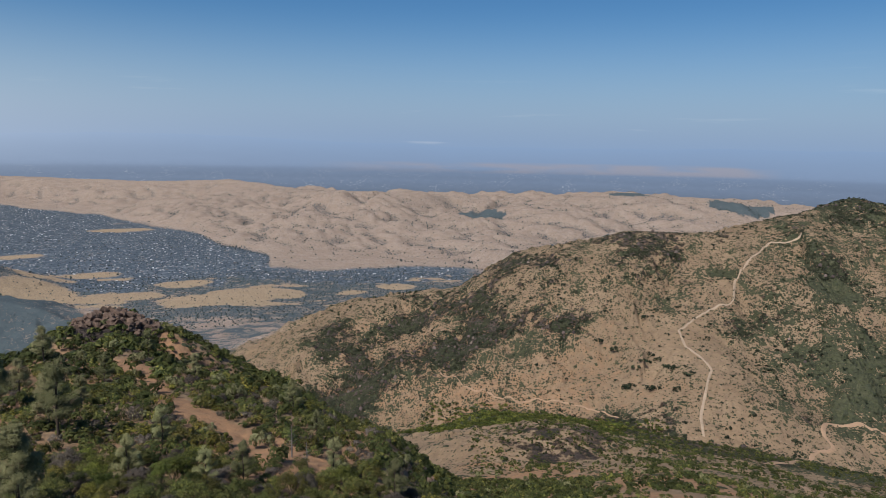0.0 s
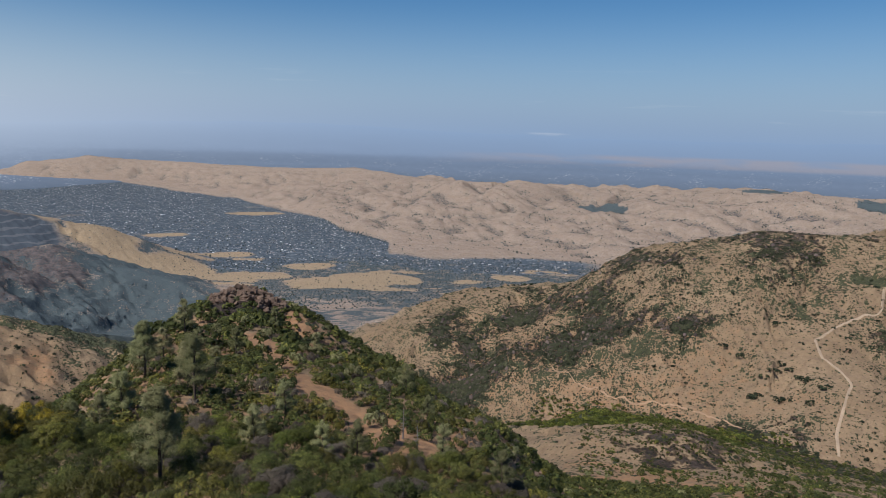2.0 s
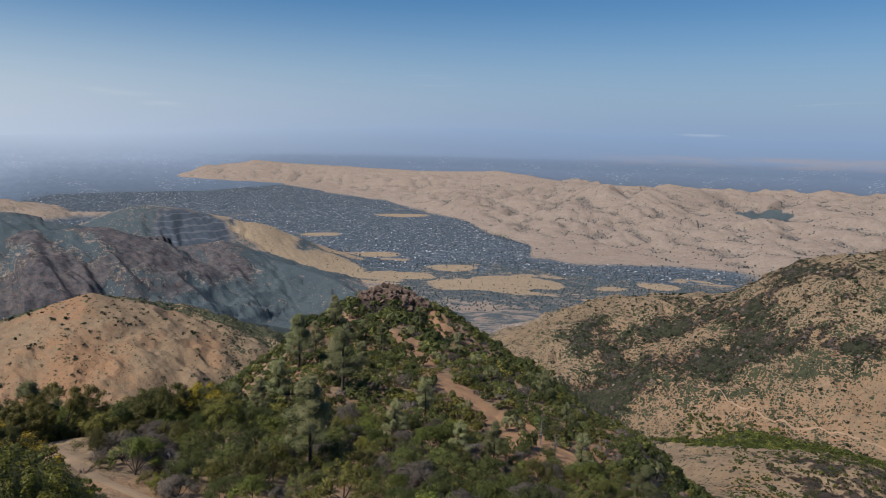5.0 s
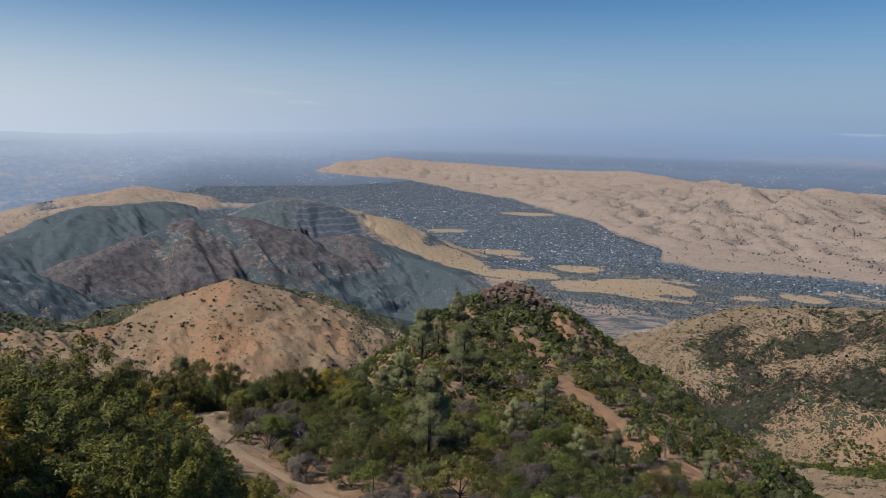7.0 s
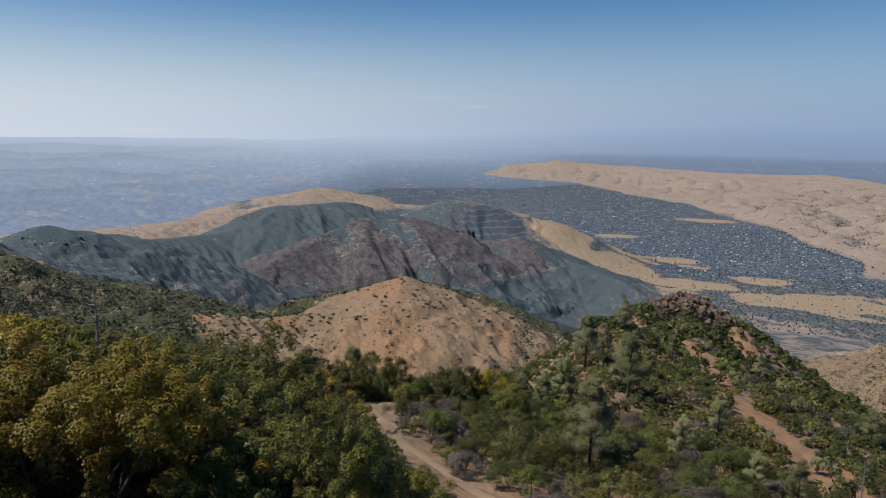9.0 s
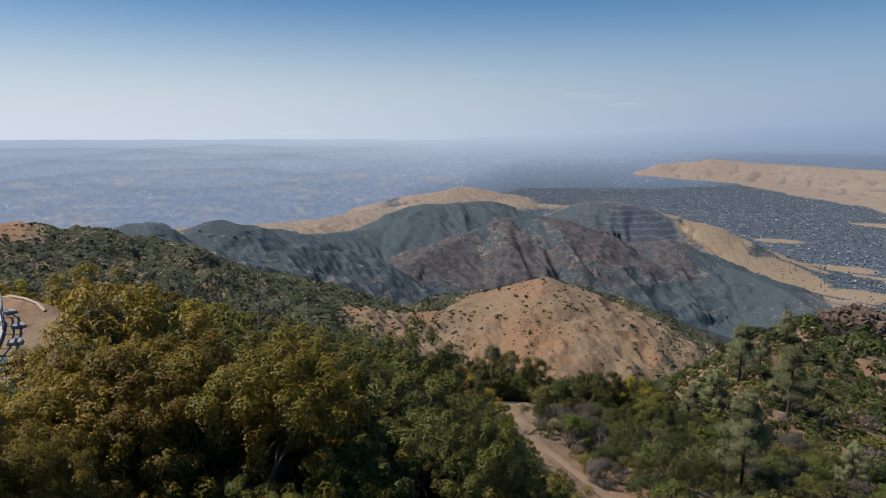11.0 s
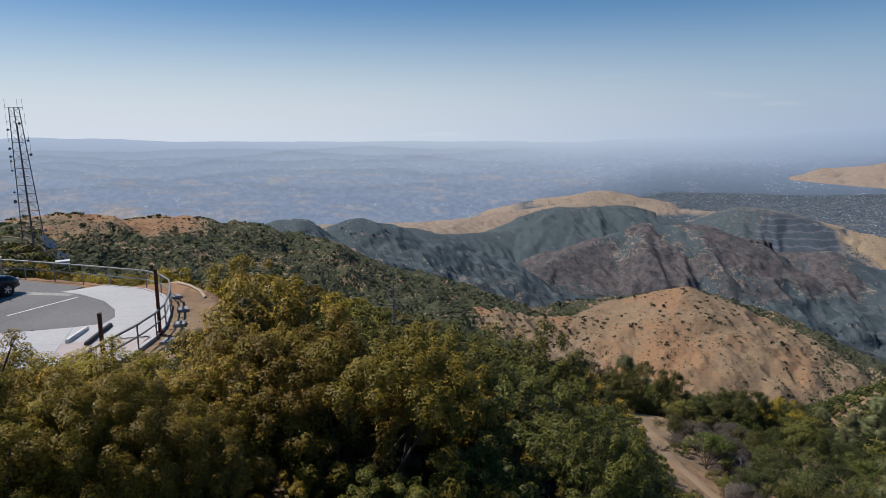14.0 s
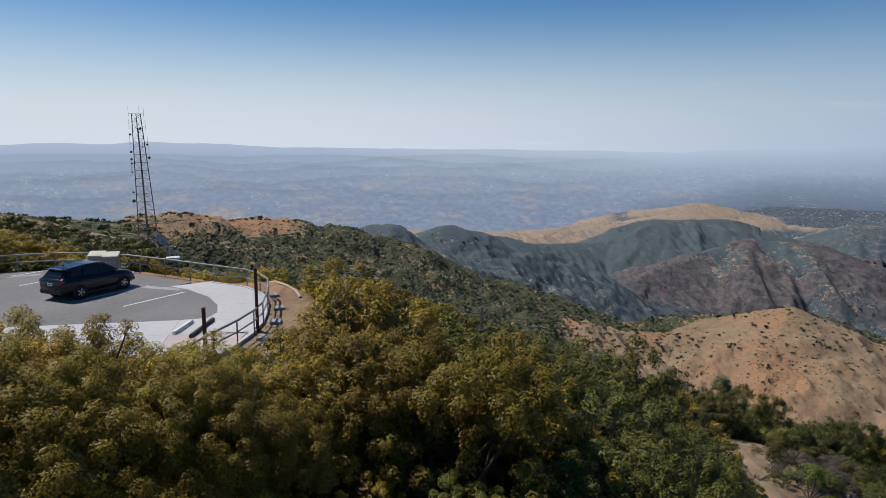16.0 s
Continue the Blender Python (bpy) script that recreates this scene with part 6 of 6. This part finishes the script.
# along the car: position, underside, shoulder height, top of metal, half width low, half width at shoulder, half width on top
STATIONS = [(-2.30, 0.56, 0.80, 1.00, 0.72, 0.76, 0.68), (-2.22, 0.40, 0.84, 1.14, 0.84, 0.87, 0.78), (-1.95, 0.30, 0.88, 1.20, 0.91, 0.93, 0.84), (-1.2, 0.25, 0.84, 1.15, 0.92, 0.93, 0.86), (-0.3, 0.25, 0.82, 1.10, 0.91, 0.915, 0.86),
            (0.7, 0.25, 0.80, 1.07, 0.91, 0.92, 0.86), (1.25, 0.27, 0.80, 1.06, 0.92, 0.93, 0.80), (1.70, 0.28, 0.78, 1.00, 0.91, 0.91, 0.72), (2.02, 0.30, 0.72, 0.90, 0.86, 0.85, 0.62), (2.20, 0.36, 0.66, 0.80, 0.74, 0.74, 0.52), (2.29, 0.46, 0.60, 0.70, 0.58, 0.58, 0.42)]


def loft(stations):
    bm, rings = bmesh.new(), []
    for x, lo, mid, hi, wl_, wm, wt in stations:
        half = [(wl_ * 0.85, lo), (wl_, lo + 0.10), (wl_ * 1.0, (lo + mid) / 2), (wm, mid), (wt + (wm - wt) * 0.35, hi - 0.03), (wt * 0.9, hi)]
        pts = half + [(-y, z) for y, z in reversed(half)]
        rings.append([bm.verts.new((x, y, z)) for y, z in pts])
    for a, b in zip(rings, rings[1:]):
        for i in range(len(a)):
            j = (i + 1) % len(a)
            bm.faces.new((a[i], a[j], b[j], b[i]))
    bm.faces.new(rings[0])
    bm.faces.new(list(reversed(rings[-1])))
    bmesh.ops.recalc_face_normals(bm, faces=bm.faces)
    for f in bm.faces:
        f.smooth = True
    return bm


def cabin(inset=0.0):
    """The upper body: windows and roof as one closed shell."""
    low = [(-2.20, 0.76), (-1.95, 0.83), (-0.3, 0.86), (0.70, 0.83), (1.38, 0.68)]
    zl = [1.12, 1.13, 1.06, 1.03, 1.02]
    high = [(-1.86, 0.56), (-1.55, 0.62), (-0.5, 0.665), (0.08, 0.63), (0.30, 0.56)]
    zh = [1.56, 1.63, 1.70, 1.68, 1.65]
    bm = bmesh.new()
    L = [[bm.verts.new((x, s * (y - inset), z)) for (x, y), z in zip(low, zl)] for s in (1, -1)]
    H = [[bm.verts.new((x, s * (y - inset), z)) for (x, y), z in zip(high, zh)] for s in (1, -1)]
    for k in range(4):
        bm.faces.new((L[0][k], L[0][k + 1], H[0][k + 1], H[0][k]))
        bm.faces.new((L[1][k + 1], L[1][k], H[1][k], H[1][k + 1]))
        bm.faces.new((H[0][k], H[0][k + 1], H[1][k + 1], H[1][k]))
    bm.faces.new((L[1][0], L[0][0], H[0][0], H[1][0]))
    bm.faces.new((L[0][4], L[1][4], H[1][4], H[0][4]))
    bm.faces.new([*L[0], *reversed(L[1])])
    bmesh.ops.recalc_face_normals(bm, faces=bm.faces)
    bmesh.ops.bevel(bm, geom=bm.edges[:], offset=0.055, segments=3, affect="EDGES")
    return bm


def pane(corners, lift):
    """A slightly proud pane between four corners."""
    a, b, c, d = (Vector(p) for p in corners)
    nrm = (b - a).cross(d - a).normalized() * lift
    bm = bmesh.new()
    o = [bm.verts.new(p + nrm) for p in (a, b, c, d)]
    i = [bm.verts.new(p - nrm * 2) for p in (a, b, c, d)]
    bm.faces.new(o)
    for k in range(4):
        bm.faces.new((o[k], i[k], i[(k + 1) % 4], o[(k + 1) % 4]))
    bmesh.ops.recalc_face_normals(bm, faces=bm.faces)
    return bm


def wheel(x, y, side, car):
    tyre = bmesh.new()
    ring = [(0.20, -0.105), (0.32, -0.11), (0.345, -0.08), (0.35, 0.0), (0.345, 0.08), (0.32, 0.11), (0.20, 0.105)]
    n, rings = 28, []
    for k in range(n):
        a = 2 * math.pi * k / n
        rings.append([tyre.verts.new((math.cos(a) * r, w, math.sin(a) * r)) for r, w in ring])
    for k in range(n):
        for q in range(len(ring) - 1):
            f = tyre.faces.new((rings[k][q], rings[(k + 1) % n][q], rings[(k + 1) % n][q + 1], rings[k][q + 1]))
            f.smooth = True
    w = tagged(new("wheel"), "")
    w.parent, w.location = car, (x, y, 0.35)
    part("tyre", tyre, MAT_TYRE, w, "black rubber tyre")
    spokes = []
    for k in range(5):
        for off in (-0.16, 0.16):
            spokes.append(box(0.17, 0.025, 0.028, 0.006, (0.135, side * 0.095, -0.014), Matrix.Rotation(2 * math.pi * k / 5 + off, 4, "Y")))
    hub = bmesh.new()
    bmesh.ops.create_cone(hub, cap_ends=True, segments=20, radius1=0.06, radius2=0.05, depth=0.05, matrix=Matrix.Translation((0, side * 0.09, 0)) @ Matrix.Rotation(radians(-90 * side), 4, "X"))
    rim = bmesh.new()
    for k in range(24):
        a0, a1 = 2 * math.pi * k / 24, 2 * math.pi * (k + 1) / 24
        rim.faces.new([rim.verts.new((math.cos(a) * r, side * w2, math.sin(a) * r)) for a, r, w2 in ((a0, 0.225, 0.106), (a1, 0.225, 0.106), (a1, 0.20, 0.07), (a0, 0.20, 0.07))])
    part("rim", merged(hub, rim, *spokes), MAT_ALLOY, w, "five-spoke alloy rim")
    disc = bmesh.new()
    bmesh.ops.create_cone(disc, cap_ends=True, segments=24, radius1=0.21, radius2=0.21, depth=0.12, matrix=Matrix.Rotation(radians(90), 4, "X"))
    part("brake_disc", disc, MAT_TRIM, w, "dark brake disc behind the spokes")


def parked_car(x, y, turn):
    car = tagged(new("car"), "dark blue sport utility car parked on the asphalt", "car")
    part("body", loft(STATIONS), MAT_PAINT, car)
    part("cabin", cabin(), MAT_PAINT, car)
    for s in (1, -1):
        def at(px, pz):
            k = (pz - 1.02) / 0.64
            return (px, s * (0.857 - 0.19 * k), pz)
        for name, lo0, lo1, hi1, hi0 in (("front_window", -0.02, 0.92, 0.18, -0.04), ("rear_window", -1.02, -0.10, -0.12, -0.94), ("quarter_window", -1.72, -1.10, -1.02, -1.55)):
            q = [at(lo0, 1.14 - 0.06 * lo0), at(lo1, 1.14 - 0.06 * lo1), at(hi1, 1.55), at(hi0, 1.55 + 0.03 * min(0, hi0 + 0.5))]
            part(name, pane(q if s < 0 else q[::-1], 0.012), MAT_GLASS, car, "dark tinted window")
        part("mirror", box(0.16, 0.18, 0.13, 0.03, (0.78, s * 1.0, 1.03)), MAT_PAINT, car)
        part("roof_rail", tubes([[(-1.35, s * 0.60, 1.69, 0.018), (-1.2, s * 0.60, 1.72, 0.018), (0.0, s * 0.60, 1.74, 0.018), (0.2, s * 0.60, 1.70, 0.018)]], 6), MAT_ALLOY, car, "silver roof rail")
        part("tail_lamp", box(0.34, 0.20, 0.17, 0.03, (-2.10, s * 0.76, 0.92)), MAT_TAIL, car, "red wrap-round tail lamp")
        part("headlamp", box(0.42, 0.16, 0.12, 0.03, (2.00, s * 0.72, 0.68)), MAT_LAMP, car, "clear headlamp")
        part("side_sill", box(2.3, 0.06, 0.14, 0.02, (0, s * 0.90, 0.20)), MAT_TRIM, car, "black plastic sill")
        for wx in (1.33, -1.33):
            arch = bmesh.new()
            bmesh.ops.create_cone(arch, cap_ends=True, segments=28, radius1=0.41, radius2=0.41, depth=0.24, matrix=Matrix.Translation((wx, s * 0.815, 0.36)) @ Matrix.Rotation(radians(90), 4, "X"))
            part("wheel_arch", arch, MAT_TRIM, car, "black wheel arch lining")
            wheel(wx, s * 0.86, s, car)
        part("door_handle", box(0.18, 0.03, 0.03, 0.008, (-0.15, s * 0.925, 0.92)), MAT_PAINT, car)
        part("door_handle", box(0.18, 0.03, 0.03, 0.008, (-1.05, s * 0.925, 0.92)), MAT_PAINT, car)
    part("tailgate_window", pane([(-2.15, -0.64, 1.20), (-1.91, -0.52, 1.51), (-1.91, 0.52, 1.51), (-2.15, 0.64, 1.20)], 0.012), MAT_GLASS, car, "dark tinted rear window")
    part("windscreen", pane([(1.26, 0.62, 1.10), (0.42, 0.52, 1.59), (0.42, -0.52, 1.59), (1.26, -0.62, 1.10)], 0.012), MAT_GLASS, car, "dark windscreen")
    part("spoiler", box(0.30, 1.16, 0.05, 0.02, (-1.90, 0, 1.56)), MAT_PAINT, car)
    bumper = part("rear_bumper", box(0.16, 1.62, 0.26, 0.05, (-2.24, 0, 0.36)), MAT_TRIM, car, "black plastic rear bumper")
    part("number_plate", box(0.02, 0.34, 0.16, 0.004, (-2.30, 0, 0.80)), MAT_PLATE, car, "white number plate")
    part("plate_bar", box(0.012, 0.24, 0.05, 0.002, (-2.308, 0, 0.855)), simple("plate_ink", (0.03, 0.04, 0.10), 0.5), car, "dark bar on the plate")
    part("front_bumper", box(0.16, 1.5, 0.2, 0.05, (2.20, 0, 0.34)), MAT_TRIM, car)
    part("aerial", box(0.16, 0.05, 0.07, 0.02, (-1.5, 0, 1.68)), MAT_PAINT, car)
    car.matrix_world = pose(x, y, 0.0, 0, 0, turn) @ Matrix.Scale(0.97, 4)
    return car


parked_car(-36.62, -11.85, 146.0)


# ---- radio mast ----
MAT_MAST = plain("weathered_mast_steel", (0.105, 0.108, 0.115), 0.6, 0.5, 0.25, 1.0)
MAT_DRUM = plain("grey_antenna_drum", (0.16, 0.165, 0.175), 0.6, 0, 0.2, 2.0)
MAT_PALE = plain("white_equipment_paint", (0.62, 0.63, 0.64), 0.5, 0, 0.12, 2.0)
mx, my = plan(103.55, 150.0)
mz = float(grid_height(np.array([mx]), np.array([my]))[0])
mast_top = 12.6 - mz
mast = tagged(new("radio_mast"), "tall steel lattice radio mast hung with antennas", "mast")
mast.matrix_world = pose(mx, my, mz, 0, 0, 104)


def leg_at(i, k):
    """Leg i at the share k of the height: one leg stands almost plumb, the others lean to it."""
    w = 2.1 * (1 - k) + 0.85 * k
    a = (radians(200), radians(340), radians(90))[i]
    return np.array([math.cos(a) * w - 0.95 * k, math.sin(a) * w, mast_top * k])


for i in range(3):
    part("leg", tubes([[(*leg_at(i, k), 0.085) for k in np.linspace(0, 1, 5)]], 6), MAT_MAST, mast)
tiers = np.linspace(0, 1, 19)
for k0, k1 in zip(tiers, tiers[1:]):
    runs = []
    for i in range(3):
        j = (i + 1) % 3
        runs.append([(*leg_at(i, k1), 0.035), (*leg_at(j, k1), 0.035)])
        runs.append([(*leg_at(i, k0), 0.030), (*leg_at(j, k1), 0.030)])
    part("brace", tubes(runs, 4), MAT_MAST, mast)
part("cable_run", tubes([[(-0.1 - 0.75 * k, 0.25, mast_top * k, 0.20 - 0.08 * k) for k in np.linspace(0, 0.9, 5)]], 6), MAT_MAST, mast, "dark bundle of cables")
rng = np.random.default_rng(8)
for k, i, size in ((0.86, 0, 0.35), (0.79, 1, 0.35), (0.74, 0, 0.4), (0.69, 0, 0.38), (0.66, 0, 0.3), (0.60, 0, 0.3), (0.46, 0, 0.32), (0.40, 0, 0.55), (0.70, 1, 0.42), (0.20, 1, 0.42), (0.90, 2, 0.4)):
    p = leg_at(i, k)
    out = p[:2] / np.linalg.norm(p[:2] + 1e-6)
    side = -1 if i == 0 else 1
    drum = bmesh.new()
    bmesh.ops.create_cone(drum, cap_ends=True, segments=16, radius1=size * 0.62, radius2=size * 0.5, depth=size * 0.7, matrix=Matrix.Translation((p[0] + side * 0.5, p[1] - 0.2, p[2])) @ Matrix.Rotation(radians(70), 4, "X"))
    part("antenna_drum", merged(drum, box(0.6, 0.06, 0.06, 0, (p[0] + side * 0.25, p[1] - 0.1, p[2] - 0.03))), MAT_DRUM, mast, "grey drum antenna on a bracket")
for k, i in ((1.0, 0), (1.0, 1), (1.0, 2), (0.91, 0), (0.91, 1), (0.80, 1), (0.80, 0), (0.73, 1), (0.63, 0), (0.78, 2)):
    p = leg_at(i, k)
    side = -1 if i == 0 else 1
    part("whip_antenna", tubes([[(p[0], p[1], p[2], 0.03), (p[0] + side * 0.6, p[1], p[2], 0.03)], [(p[0] + side * 0.6, p[1], p[2] - 0.5, 0.03), (p[0] + side * 0.6, p[1], p[2] + 1.5, 0.022)]], 5), MAT_MAST, mast, "thin whip antenna")

# pale equipment below the mast
for b, r, s, h in ((102.6, 128, 0.75, 3.6), (102.0, 124, 0.55, 2.8), (101.6, 126, 0.6, 3.2), (102.9, 132, 0.6, 4.2), (102.3, 130, 0.5, 3.9)):
    x, y = plan(b, r)
    z = float(grid_height(np.array([x]), np.array([y]))[0])
    dish = tagged(new("satellite_dish"), "white satellite dish on a short steel pole", "dish", "dishes by the mast")
    dish.matrix_world = pose(x, y, z, 0, 0, b + 150)
    part("pole", tubes([[(0, 0, -0.5, 0.06), (0, 0, h, 0.06)]], 8), MAT_STEEL, dish)
    bowl = bmesh.new()
    rings = [[bowl.verts.new((math.cos(a) * s * q, -0.25 * s + 0.35 * s * q * q, h + math.sin(a) * s * q)) for a in np.linspace(0, 2 * np.pi, 20, endpoint=False)] for q in (0.15, 0.5, 0.8, 1.0)]
    bowl.faces.new(rings[0])
    for a, c in zip(rings, rings[1:]):
        for i in range(20):
            bowl.faces.new((a[i], a[(i + 1) % 20], c[(i + 1) % 20], c[i]))
    back = bmesh.ops.duplicate(bowl, geom=bowl.faces[:] + bowl.verts[:] + bowl.edges[:])
    bmesh.ops.translate(bowl, vec=(0, -0.04, 0), verts=[v for v in back["geom"] if isinstance(v, bmesh.types.BMVert)])
    part("bowl", bowl, MAT_PALE, dish)
    part("feed_arm", tubes([[(0, -0.2 * s, h - s * 0.5, 0.02), (0, s * 0.7, h, 0.02)]], 5), MAT_STEEL, dish)
x, y = plan(101.9, 120)
z = float(grid_height(np.array([x]), np.array([y]))[0])
hut = tagged(new("equipment_hut"), "small white equipment hut below the radio mast", "hut")
hut.matrix_world = pose(x, y, z - 0.2, 0, 0, 102)
part("wall", box(1.9, 1.4, 2.2, 0.03), MAT_PALE, hut)
part("roof", box(2.1, 1.6, 0.10, 0.03, (0, 0, 2.2)), MAT_PALE, hut)
part("door", box(0.8, 0.05, 1.8, 0.01, (0.3, 0.7, 0.1)), MAT_STEEL, hut, "grey steel door")
